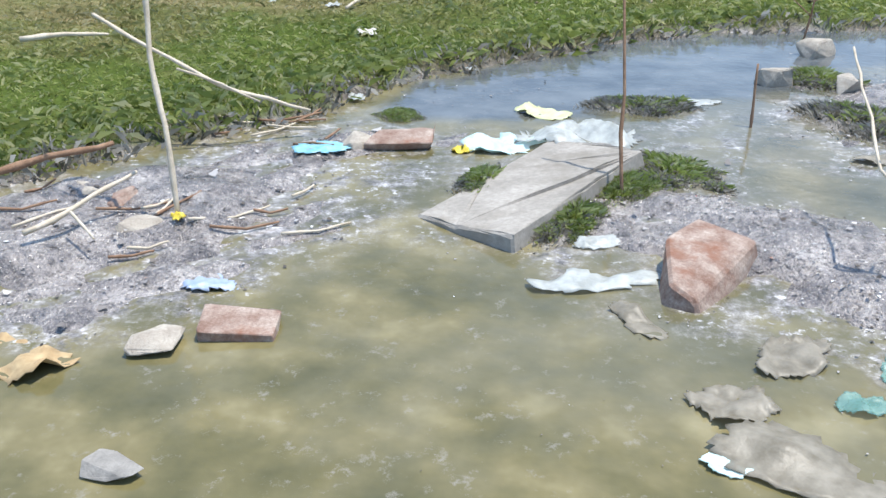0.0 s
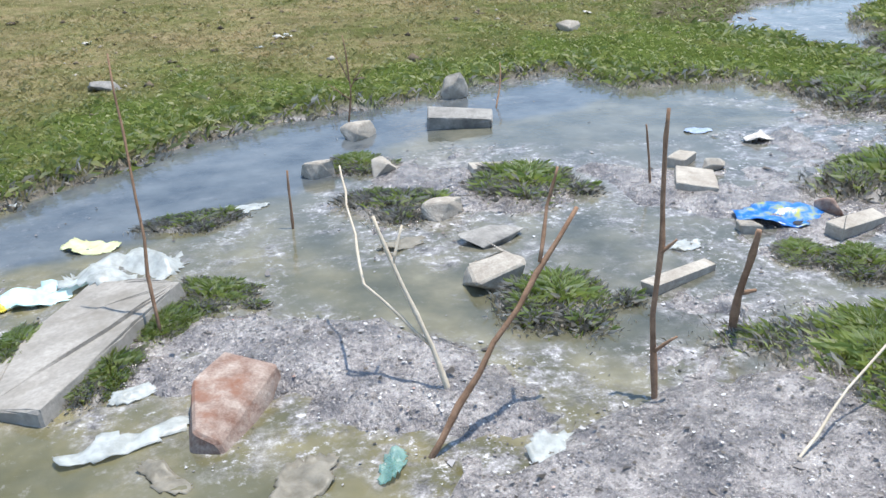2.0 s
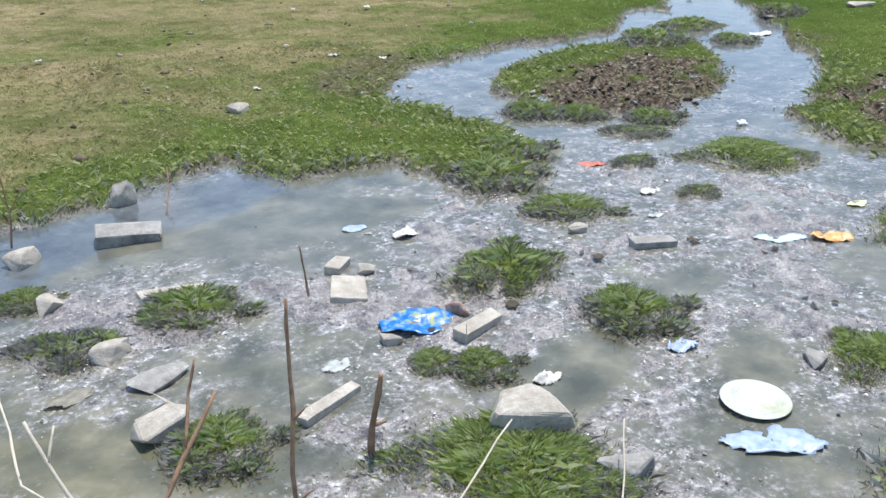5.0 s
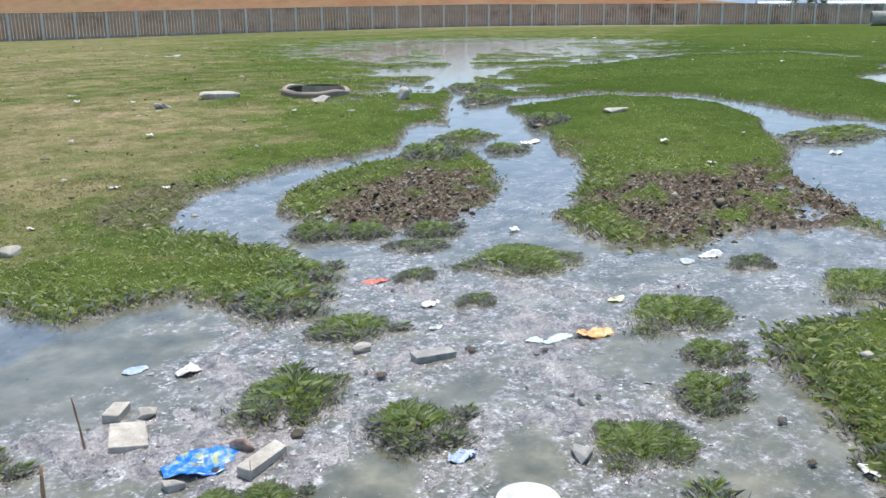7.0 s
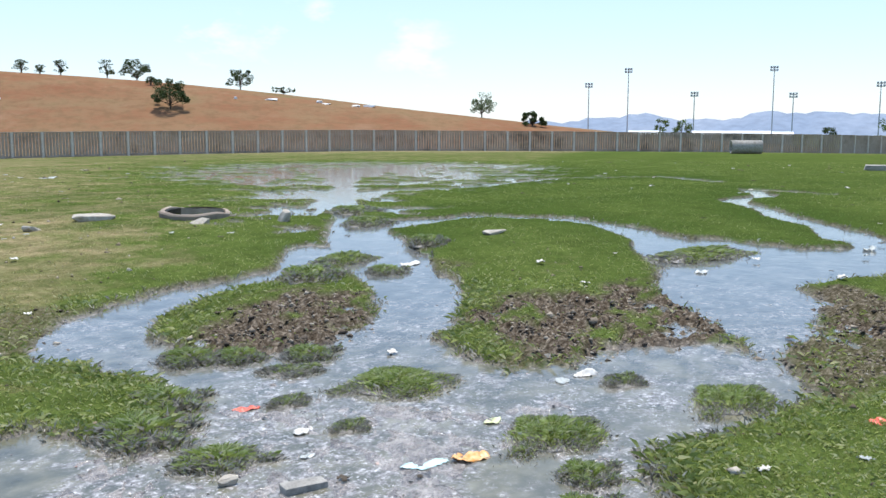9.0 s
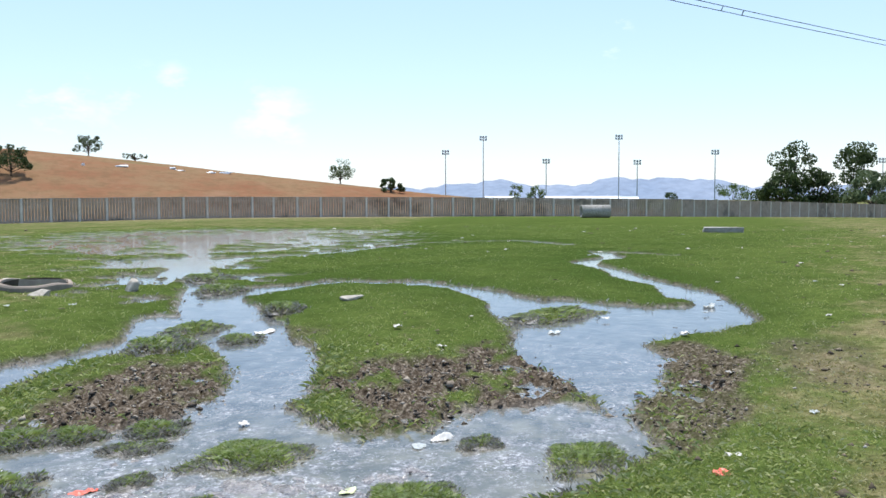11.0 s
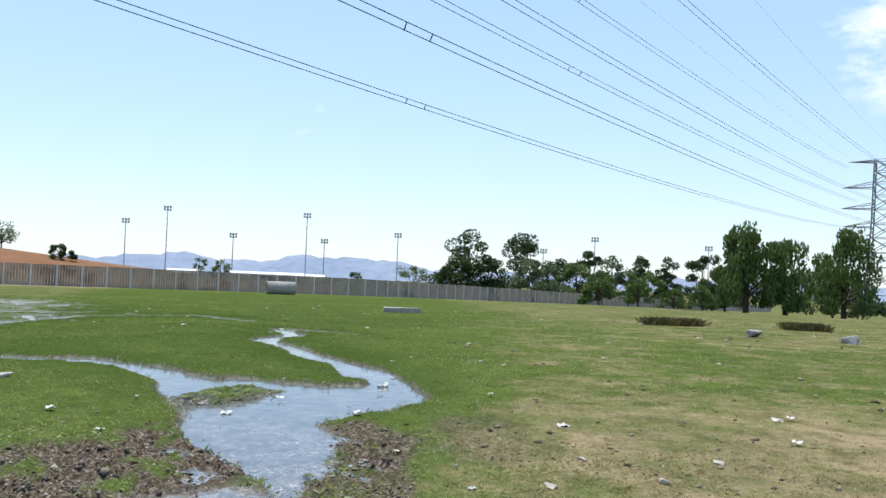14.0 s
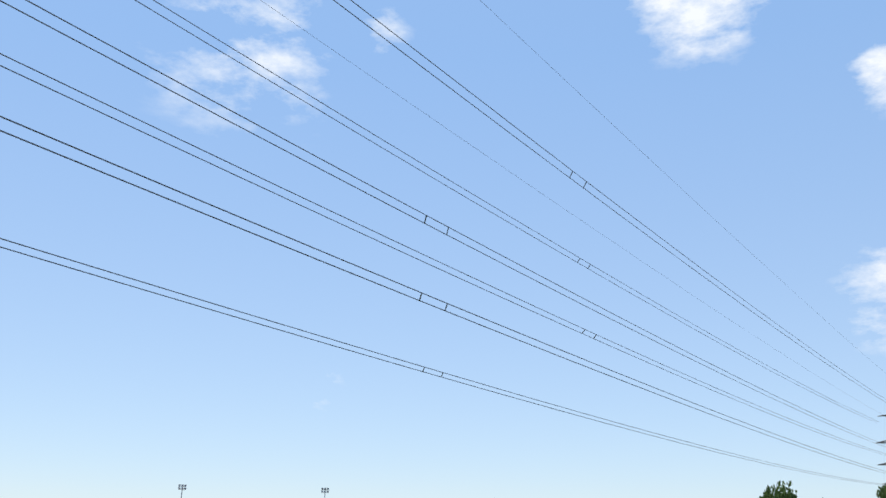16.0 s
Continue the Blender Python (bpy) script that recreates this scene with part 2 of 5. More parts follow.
# blue of the distance haze is put straight into the hills' base colour
M_MOUNT = speckled("haze_blue_hills", (0.2, 0.25, 0.33), (0.27, 0.31, 0.38), 0.004, 1.0, 0.0, 0.0, 0.1)
M_STEEL = speckled("galvanised_steel", (0.1, 0.1, 0.105), (0.17, 0.17, 0.175), 2, 0.6, 0.4, 0.1, 0.01, metal=0.4)
M_MAST = speckled("mast_steel", (0.36, 0.38, 0.42), (0.48, 0.5, 0.54), 2, 0.6, 0.4, 0.1, 0.01)
M_BARK = speckled("dark_bark", (0.05, 0.04, 0.03), (0.12, 0.095, 0.07), 3, 0.9, 0.2, 0.6, 0.03)
M_POST = speckled("pale_post_concrete", (0.52, 0.46, 0.4), (0.68, 0.62, 0.55), 1.2, 0.9, 0.2, 0.2, 0.02)
M_ROOF = speckled("white_roof_sheet", (0.7, 0.72, 0.74), (0.82, 0.84, 0.86), 0.3, 0.5, 0.4, 0.1, 0.01)
M_STICK = speckled("brown_dead_stem", (0.18, 0.105, 0.065), (0.38, 0.24, 0.155), 30, 0.8, 0.2, 0.4, 0.002)
M_PALE = speckled("bleached_twig", (0.5, 0.42, 0.31), (0.72, 0.64, 0.52), 30, 0.75, 0.25, 0.3, 0.002)


def leaf_material(name, *cols):
    k = Nodes(name, 0.6, 0, 0.25)
    k.colour(k.ramp(k.island(), *[(i / (len(cols) - 1), col) for i, col in enumerate(cols)]))
    k.glow_through(0.35)
    return k.m


M_LEAF_DARK = leaf_material("dark_leaves", (0.025, 0.04, 0.014), (0.05, 0.08, 0.026), (0.09, 0.125, 0.045))
M_LEAF_MID = leaf_material("green_leaves", (0.045, 0.075, 0.02), (0.09, 0.145, 0.035), (0.16, 0.22, 0.065))
M_LEAF_PALE = leaf_material("pale_leaves", (0.06, 0.085, 0.04), (0.12, 0.16, 0.075), (0.19, 0.24, 0.12))

# ---- terrain functions ----
U = (math.cos(radians(19)), math.sin(radians(19)))


def fall(x, y):
    """The general lie of the land, without banks and mud."""
    x, y = np.asarray(x, float), np.asarray(y, float)
    u = (x - 1.74) * U[0] + (y - 0.21) * U[1]
    r = np.hypot(x - 1.74, y - 0.2)
    a = np.maximum(0.0253 * u, -0.3)
    b = np.interp(r, [0, 14, 40, 75, 100, 150, 200, 300, 600, 3000], [0.42, 0.33, 0.1, -0.31, -0.95, -2.2, -3.4, -5, -8, -20])
    az = np.degrees(np.arctan2(y - 0.2, x - 1.74))
    west = np.clip((az - 42) / 24, 0, 1) * np.clip((r - 30) / 32, 0, 1) * np.clip((150 - az) / 50, 0, 1)
    return -0.05 * np.logaddexp(-a / 0.05, -b / 0.05) - 0.012 * np.maximum(0, -y - 6) - 0.28 * west


def wave(x, y, f, seed=0.0):
    """Smooth pseudo-random relief between about -1 and 1, by sums of turned sines."""
    s = 0
    for i in range(5):
        a = seed + i * 2.4
        k = f * 1.55 ** i
        s = s + np.sin(k * (x * math.cos(a) + y * math.sin(a)) + 1.7 * np.sin(k * 0.7 * (y * math.cos(a * 1.3) - x * math.sin(a * 1.3)) + a) + i) * 0.72 ** i
    return s / 2.6


def hill_height(x, y):
    c, s = math.cos(0.38), math.sin(0.38)
    dx, dy = x - 85, y - 138
    return 11.5 * np.exp(-((dx * c + dy * s) / 147) ** 2 - ((-dx * s + dy * c) / 75) ** 2) + 0.12 * wave(x, y, 0.15, 2)


BASIN = [(-5, 2.2), (-1.2, 2.5), (-0.35, 2.75), (0.1, 3.2), (0.57, 3.88), (0.9, 4.2), (1.35, 4.55), (1.9, 4.85), (2.35, 4.92), (2.75, 5.12), (3.28, 5.28),
         (3.36, 4.84), (3.75, 4.75), (4.05, 4.75), (4.1, 4.25), (4.46, 4.08), (4.92, 4.75), (4.85, 5.4), (5.3, 6.05), (5.55, 5.9), (5.5, 4.95), (6.1, 4.67),
         (6.6, 4.68), (7.3, 5.1), (7.6, 5.2), (6.9, 4.46), (6.55, 3.8), (6.35, 3.24), (6.75, 3.0), (7.2, 3.0), (7.8, 2.48), (7.6, 1.95), (6.92, 1.58),
         (6.38, 1.68), (5.64, 1.99), (5.3, 1.87), (4.95, 1.45), (4.3, 0.95), (3.2, 0.6), (1.0, 0.45), (-1.0, 0.9), (-5, 1.3)]
POND = [(7.55, 2.0), (8.5, 1.93), (9.48, 2.2), (10.2, 2.58), (11.1, 2.0), (12.0, 1.75), (13.0, 2.15), (13.0, 2.6), (12.5, 3.1), (12.8, 4.3), (12.2, 5.0),
        (11.5, 4.75), (10.4, 4.0), (9.3, 3.55), (8.2, 2.6)]
# each stream: points x, y, half width
STREAMS = [
    [(12.9, 2.4, .3), (14.7, 3.4, .2), (15.7, 4.2, .2), (17.3, 5.2, .22), (18.7, 6.1, .2), (20.5, 6.1, .2), (22.4, 6.9, .25), (21.5, 5.0, .15)],
    [(12.2, 4.7, .35), (13.2, 5.8, .25), (13.6, 7.2, .25), (13.3, 8.1, .25), (12.0, 8.5, .3), (10.9, 8.4, .3), (9.7, 7.6, .3)],
    [(7.0, 4.5, .3), (8.0, 5.3, .35), (9.2, 6.7, .5), (10.2, 7.8, .5), (12.0, 9.7, .2), (14.5, 12.2, .35), (18, 15.3, .2), (23, 20, .7)],
    [(5.1, 5.9, .35), (5.7, 6.5, .35), (6.6, 6.9, .25), (8.2, 7.0, .15), (9.3, 7.8, .3)],
    [(11, 11.1, .12), (12.6, 11.3, .16), (14.2, 12.0, .3)],
    [(22, 18.5, .7), (26, 22, 1.4), (31, 22, 1.0), (29, 27, .8), (24, 25, .5)],
    [(16, 13.5, .3), (19, 12.5, .25), (24, 13, .25), (27, 11, .2), (25, 8.5, .15)],
]


def polygon_distance(x, y, pts):
    """Signed distance to a polygon, positive outside."""
    d, inside = np.full(x.shape, 1e9), np.zeros(x.shape, bool)
    for (ax, ay), (bx, by) in zip(pts, pts[1:] + pts[:1]):
        ex, ey = bx - ax, by - ay
        t = np.clip(((x - ax) * ex + (y - ay) * ey) / (ex * ex + ey * ey), 0, 1)
        d = np.minimum(d, np.hypot(x - ax - t * ex, y - ay - t * ey))
        c = (ay > y) != (by > y)
        inside ^= c & (x < ex * (y - ay) / (ey if ey else 1e-9) + ax)
    return np.where(inside, -d, d)


def stream_distance(x, y, pts):
    d = np.full(x.shape, 1e9)
    for (ax, ay, aw), (bx, by, bw) in zip(pts, pts[1:]):
        ex, ey = bx - ax, by - ay
        t = np.clip(((x - ax) * ex + (y - ay) * ey) / (ex * ex + ey * ey), 0, 1)
        d = np.minimum(d, np.hypot(x - ax - t * ex, y - ay - t * ey) - (aw + t * (bw - aw)))
    return d


def dry_land(x, y):
    """Distance from the nearest water's edge in metres, positive on land."""
    x, y = np.asarray(x, float), np.asarray(y, float)
    r = np.hypot(x - 1.7, y)
    k = np.clip(r / 9, 0.25, 1.6)
    wx = x + 0.09 * k * wave(x, y, 5.0 / k.clip(0.5), 1) + 0.025 * wave(x, y, 17, 5)
    wy = y + 0.09 * k * wave(x, y, 5.0 / k.clip(0.5), 3) + 0.025 * wave(x, y, 17, 8)
    d = np.minimum(polygon_distance(wx, wy, BASIN), polygon_distance(wx, wy, POND))
    for s in STREAMS:
        d = np.minimum(d, stream_distance(wx, wy, s))
    # broken puddles where the upper stream spreads out
    wet = np.clip(spot(x, y, 26, 21.5, 12, 8, 41) + 0.6 * spot(x, y, 13.2, 11.6, 5.5, 2.2, 45) + 0.6 * spot(x, y, 19, 16, 6, 4, 41), 0, 1)
    pools = 0.5 * (0.78 - wet - 0.6 * wave(x, y, 1.5, 4) - 0.35 * wave(x, y, 4.1, 1))
    return np.where(wet > 0, np.minimum(d, pools), d)


def smooth(v, lo, hi):
    t = np.clip((v - lo) / (hi - lo), 0, 1)
    return t * t * (3 - 2 * t)


def spot(x, y, cx, cy, rx, ry, turn=0.0):
    """1 in the middle of an ellipse, 0 from its rim on."""
    c, s = math.cos(radians(turn)), math.sin(radians(turn))
    dx, dy = x - cx, y - cy
    return 1 - smooth(np.hypot((dx * c + dy * s) / rx, (-dx * s + dy * c) / ry) + 0.22 * wave(x, y, 6, 2), 0.65, 1.0)


def mud_cover(x, y):
    """Black churned mud on the islands' shores."""
    m = spot(x, y, 7.55, 3.35, 1.6, 1.0, 50) + spot(x, y, 6.4, 5.25, 1.6, 0.75, 38) + spot(x, y, 8.2, 2.9, 0.9, 0.6, 20) + spot(x, y, 9.0, 3.4, 0.9, 0.5, 25)
    m = m + 0.8 * spot(x, y, 7.9, 1.65, 1.1, 0.5, 10) + 0.9 * spot(x, y, 9.4, 1.9, 1.0, 0.45, 25) + 0.6 * spot(x, y, 5.1, 6.7, 1.0, 0.5, 40) + 0.5 * spot(x, y, 8.9, 5.8, 0.8, 0.5, 45) + 0.4 * spot(x, y, 9.8, 1.0, 1.3, 0.6, 10)
    return np.clip(m, 0, 1) * smooth(0.8 * wave(x, y, 3.5, 5) + 0.5 * wave(x, y, 14, 2) + 0.75, 0.0, 0.5)


def lush_grass_shade(x, y):
    """Lusher grass round the upper streams, darkened to stand for shade among its blades."""
    r, az = np.hypot(x - 1.74, y - 0.2), np.degrees(np.arctan2(y - 0.2, x - 1.74))
    return smooth(r + 1.5 * wave(x, y, 0.6, 2), 7, 13) * smooth(az + 4 * wave(x, y, 0.4, 1), 1, 14) * (1 - 0.75 * smooth(az + 4 * wave(x, y, 0.5, 4), 52, 66)) * (1 - smooth(r, 62, 75))


def dryness(x, y):
    d = 0.2 + 0.5 * smooth(y - 0.45 * x, 2.6, 6) + 0.5 * smooth(-y + 0.16 * x, -0.4, 1.6) * smooth(15 - x, 0, 6)
    d = d + 0.16 * wave(x, y, 0.55, 5) * smooth(np.hypot(x, y), 6, 12) + 0.1 * smooth(x, 22, 45) + 0.17 * smooth(0.2 * x - y, 0.5, 5)
    # the last term lowers dryness to carry the painted shade of far grass
    return np.clip(d - 0.24 * (1 - smooth(dry_land(x, y), 0.2, 1.2)) - 0.37 * lush_grass_shade(x, y), -1, 1)


def sludge_level(x, y):
    """Height of the silt over the water's surface inside the wet ground."""
    flats = 0.85 * spot(x, y, 4.4, 3.0, 1.9, 1.5, 10) + 0.8 * spot(x, y, 2.45, 1.75, 1.1, 0.55, 10) + 0.9 * spot(x, y, 0.1, 2.55, 0.75, 0.4, 50) + 0.7 * spot(x, y, 3.0, 3.35, 0.3, 0.5, 30)
    flats = flats + 0.8 * spot(x, y, 2.2, 3.7, 0.6, 0.5, 30) + 0.7 * spot(x, y, 0.62, 3.2, 0.35, 0.16, 20) + 0.6 * spot(x, y, 0.3, 2.15, 0.3, 0.25) + 0.9 * spot(x, y, 1.75, 2.35, 0.55, 0.3, -60)
    pools = 0.7 * spot(x, y, 5.0, 2.35, 0.45, 0.3, 20) + 0.7 * spot(x, y, 3.9, 2.15, 0.3, 0.16, 40) + 0.6 * spot(x, y, 4.1, 2.7, 0.5, 0.14, 10) + spot(x, y, 3.0, 4.3, 0.9, 0.35, -15) + spot(x, y, 0.8, 1.7, 0.9, 0.75) + spot(x, y, 2.0, 2.75, 0.7, 0.2, -35) + spot(x, y, 3.3, 2.4, 0.4, 0.2, 20)
    lumps = 0.5 * wave(x, y, 7, 4) + 0.5 * wave(x, y, 24, 6) + 0.25 * wave(x, y, 60, 9)
    mounds = spot(x, y, 1.3, 2.74, 0.34, 0.26, -40) + 0.9 * spot(x, y, 1.72, 2.42, 0.42, 0.18, -55) + 0.8 * spot(x, y, 2.25, 1.95, 0.65, 0.3, 10) + 0.8 * spot(x, y, 0.3, 2.16, 0.24, 0.16, 40)
    mounds = mounds + 0.9 * spot(x, y, -0.1, 2.5, 0.6, 0.3, 40) + 0.6 * spot(x, y, 2.45, 2.45, 0.34, 0.17, 50) + 0.7 * spot(x, y, 2.9, 3.4, 0.2, 0.4, 30) + 0.5 * spot(x, y, 2.3, 3.6, 0.5, 0.3, -10)
    return -0.026 - 0.03 * smooth(x, 10, 13) + 0.036 * np.clip(mounds, 0, 1) + 0.023 * np.clip(flats, 0, 1) - 0.04 * np.clip(pools, 0, 1) + 0.026 * lumps


def wall_side(x, y):
    """Metres beyond the boundary wall's line, by its long north-eastern stretch."""
    return np.minimum((x - 62) * 0.67 + (y - 47.5) * 0.74, (x - 62) * 0.66 + (y - 47.5) * 0.75)


def ground_height(x, y):
    x, y = np.asarray(x, float), np.asarray(y, float)
    d = dry_land(x, y)
    land = 0.035 + 0.03 * smooth(d, 0.05, 0.8) + 0.012 * wave(x, y, 2.2, 7) + 0.008 * wave(x, y, 9, 2)
    m = mud_cover(x, y)
    land = land - 0.02 * m + 0.06 * m * wave(x, y, 12, 3) + 0.03 * m * wave(x, y, 31, 6)
    low = fall(x, y) + sludge_level(x, y) + (land - sludge_level(x, y)) * smooth(d, -0.05, 0.07)
    return low + np.maximum(hill_height(x, y) - 0.4, 0) * smooth(wall_side(x, y), 2, 30)


def at_ground(x, y):
    return float(ground_height(np.array([x]), np.array([y]))[0])


def mesh_from(name, verts, faces, size):
    """A mesh from numpy arrays, all faces of one size."""
    me = bpy.data.meshes.new(name)
    me.vertices.add(len(verts))
    me.vertices.foreach_set("co", np.ascontiguousarray(verts, dtype=np.float32).ravel())
    me.loops.add(faces.size)
    me.loops.foreach_set("vertex_index", faces.astype(np.int32).ravel())
    me.polygons.add(len(faces))
    me.polygons.foreach_set("loop_start", np.arange(0, faces.size, size, dtype=np.int32))
    me.update(calc_edges=True)
    return me


def grid_faces(nx, ny):
    i, j = np.meshgrid(np.arange(nx - 1), np.arange(ny - 1), indexing="ij")
    a = (i * ny + j).ravel()
    return np.stack([a, a + ny, a + ny + 1, a + 1], 1)


def shade_smooth(me):
    me.polygons.foreach_set("use_smooth", np.ones(len(me.polygons), bool))


def values(me, name, v):
    a = me.attributes.new(name, "FLOAT", "POINT")
    a.data.foreach_set("value", np.ascontiguousarray(v, dtype=np.float32))


def spaced(*stops):
    """Coordinates from stop to stop, each with its own spacing: (start, step), ..., end."""
    out = []
    for (a, step), nxt in zip(stops[:-1], stops[1:]):
        b = nxt[0] if isinstance(nxt, tuple) else nxt
        out.append(np.linspace(a, b, max(2, int(round((b - a) / step)) + 1))[:-1])
    return np.append(np.concatenate(out), stops[-1])


# ---- ground ----
gx = spaced((-1500, 250), (-200, 30), (-20, 3), (-3, 0.15), (-0.6, 0.04), (5.6, 0.065), (9.5, 0.09), (15, 0.16), (24, 0.3), (37, 1.0), (50, 2.5), (230, 14), (400, 150), 3000)
gy = spaced((-1500, 250), (-200, 30), (-40, 4), (-8, 0.3), (-1, 0.1), (0.9, 0.04), (5.4, 0.065), (9, 0.12), (15, 0.25), (29, 1.0), (40, 2.5), (240, 14), (400, 150), 3000)
X, Y = [a.ravel() for a in np.meshgrid(gx, gy, indexing="ij")]
Z = ground_height(X, Y)
me = mesh_from("ground", np.stack([X, Y, Z], 1), grid_faces(len(gx), len(gy)), 4)
D = dry_land(X, Y)
values(me, "grass", smooth(D + 0.03 * wave(X, Y, 30, 1), -0.04, 0.05))
values(me, "dry", dryness(X, Y))
values(me, "hill", smooth(wall_side(X, Y), 1, 6) * smooth(hill_height(X, Y), 0.5, 2.0))
values(me, "mud", np.maximum(mud_cover(X, Y), 0.75 * smooth(D, -0.13, -0.05) * (1 - smooth(D, 0.03, 0.12)) * smooth(wave(X, Y, 8, 4) + 0.6, 0, 0.6)))
shade_smooth(me)
me.materials.append(M_GROUND)
ground = tagged(new("ground", me), "wet green field with grey silt and dry patches", "ground", kind="structure")

wx = spaced((-5, 0.25), (-0.8, 0.05), (6, 0.12), (10, 0.3), 36)
wy = spaced((0, 0.25), (1.2, 0.05), (5.4, 0.12), (9, 0.3), 30)
X, Y = [a.ravel() for a in np.meshgrid(wx, wy, indexing="ij")]
F4 = grid_faces(len(wx), len(wy))
F4 = F4[(dry_land(X, Y)[F4].min(1) < 0.3)]
me = mesh_from("water", np.stack([X, Y, fall(X, Y) - 0.004], 1), F4, 4)
values(me, "scum", smooth(sludge_level(X, Y) + 0.008 * wave(X, Y, 30, 2), -0.038, -0.01) * (1 - 0.4 * smooth(np.hypot(X - 1.7, Y), 6, 9)) * (1 - 0.85 * np.clip(spot(X, Y, 1.5, 4.2, 1.5, 0.6, 38) + spot(X, Y, 3.0, 4.6, 1.1, 0.6, 10) + spot(X, Y, 0.75, 3.7, 0.6, 0.35, 50), 0, 1)))
# where the water is deeper or its colour carries painted sky blue
values(me, "deep_sky_blue", np.clip(0.5 * smooth(X + 0.55 * Y, 2.6, 4.0) + 0.4 * smooth(np.hypot(X - 1.7, Y - 0.3), 4.6, 7.5) + spot(X, Y, 1.5, 4.2, 1.3, 0.45, 38) + 0.8 * spot(X, Y, 2.9, 4.85, 0.6, 0.4, 20) + spot(X, Y, 0.75, 3.7, 0.5, 0.25, 50), 0, 1))
shade_smooth(me)
me.materials.append(M_WATER)
tagged(new("water", me), "turbid grey-green sewage water reflecting the sky", "water", kind="structure")

# ---- far setting ----


az = np.radians(np.linspace(-60, 60, 241))
ring = []
for k, (dist, f) in enumerate(((2300, 0.0), (2600, 1.0), (3200, 0.3))):
    a = np.degrees(az)
    h = 32 + 26 * np.exp(-((a - 16.5) / 2.6) ** 2) + 20 * np.exp(-((a - 24.5) / 2.6) ** 2) + 22 * np.exp(-((a - 12.3) / 2.2) ** 2) + 4 * np.sin(a * 1.9) + 2.5 * np.sin(a * 5.3 + 1)
    ring.append(np.stack([dist * np.cos(az), dist * np.sin(az), -40 + (h + 25) * f], 1))
P = np.stack(ring, 1).reshape(-1, 3)
me = mesh_from("distant_hills", P, grid_faces(241, 3), 4)
shade_smooth(me)
# haze painted as flat blue-grey, no real air in between
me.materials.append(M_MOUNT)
tagged(new("backdrop", me), "low hills on the horizon coloured haze blue", "hills", kind="structure")


def part(name, bm, material, parent=None, label="", smooth_faces=False):
    """Links a bmesh as one mesh object under a thing or a part."""
    m = bpy.data.meshes.new(name)
    bm.to_mesh(m)
    bm.free()
    if smooth_faces:
        shade_smooth(m)
    m.materials.append(material)
    ob = new(name, m)
    if parent:
        ob.parent = parent
    if label:
        ob["label"] = label
    return ob


def box(bm, x, y, z, sx, sy, sz, turn=0.0, m=None):
    """A box with its base at z, added to a bmesh."""
    mat = (m or Matrix()) @ pose(x, y, z + sz / 2, 0, 0, turn) @ Matrix.Diagonal((sx, sy, sz, 1))
    return bmesh.ops.create_cube(bm, size=1, matrix=mat)["verts"]


def rod(bm, a, b, ra, rb, seg=6):
    """A tapered rod from a to b."""
    a, b = Vector(a), Vector(b)
    d = b - a
    m = Matrix.Translation((a + b) / 2) @ d.to_track_quat("Z", "Y").to_matrix().to_4x4()
    bmesh.ops.create_cone(bm, cap_ends=True, segments=seg, radius1=ra, radius2=rb, depth=d.length, matrix=m)


def tube(bm, pts, radii, seg=6):
    """A bent tapered stem through points."""
    pts = [Vector(p) for p in pts]
    rings = []
    for i, p in enumerate(pts):
        d = (pts[min(i + 1, len(pts) - 1)] - pts[max(i - 1, 0)]).normalized()
        s = d.cross(Vector((0.3, 0.2, 1))).normalized() if abs(d.z) < 0.95 else d.cross(Vector((1, 0, 0))).normalized()
        t = d.cross(s)
        rings.append([bm.verts.new(p + (s * math.cos(k * 2 * math.pi / seg) + t * math.sin(k * 2 * math.pi / seg)) * radii[i]) for k in range(seg)])
    for r0, r1 in zip(rings, rings[1:]):
        for k in range(seg):
            bm.faces.new((r0[k], r0[(k + 1) % seg], r1[(k + 1) % seg], r1[k]))
    bm.faces.new(rings[0][::-1])
    bm.faces.new(rings[-1])


def empty(name, x, y, z, turn=0.0):
    ob = new(name)
    ob.matrix_world = pose(x, y, z, 0, 0, turn)
    return ob

# ---- grass ----
rng = np.random.default_rng(7)


def blade_mesh(name, px, py, pz, h, w, lean, material, dry, simple=False, heading=None):
    """Many separate grass blades, each a bent strip of two triangles."""
    n = len(px)
    a, b = rng.uniform(0, 2 * np.pi, n), rng.uniform(0, 2 * np.pi, n)
    if heading is not None:
        b = heading + rng.normal(0, 1.5, n)
    sx, sy = np.cos(a) * w / 2, np.sin(a) * w / 2
    lx, ly = np.cos(b) * lean * h, np.sin(b) * lean * h
    v = np.empty((n, 4, 3))
    v[:, 0] = np.stack([px - sx, py - sy, pz], 1)
    v[:, 1] = np.stack([px + sx, py + sy, pz], 1)
    v[:, 2] = np.stack([px + sx * 0.8 + lx * 0.4, py + sy * 0.8 + ly * 0.4, pz + h * 0.6], 1)
    v[:, 3] = np.stack([px + lx, py + ly, pz + h * (1 - 0.3 * lean)], 1)
    if simple:
        v = v[:, [0, 1, 3]]
        m = mesh_from(name, v.reshape(-1, 3), np.arange(n * 3).reshape(-1, 3), 3)
        values(m, "dry", np.repeat(dry, 3))
    else:
        i = np.arange(n)[:, None] * 4
        f = np.concatenate([i + [0, 1, 2], i + [0, 2, 3]], 0)
        m = mesh_from(name, v.reshape(-1, 3), f, 3)
        values(m, "dry", np.repeat(dry, 4))
    m.materials.append(material)
    return m


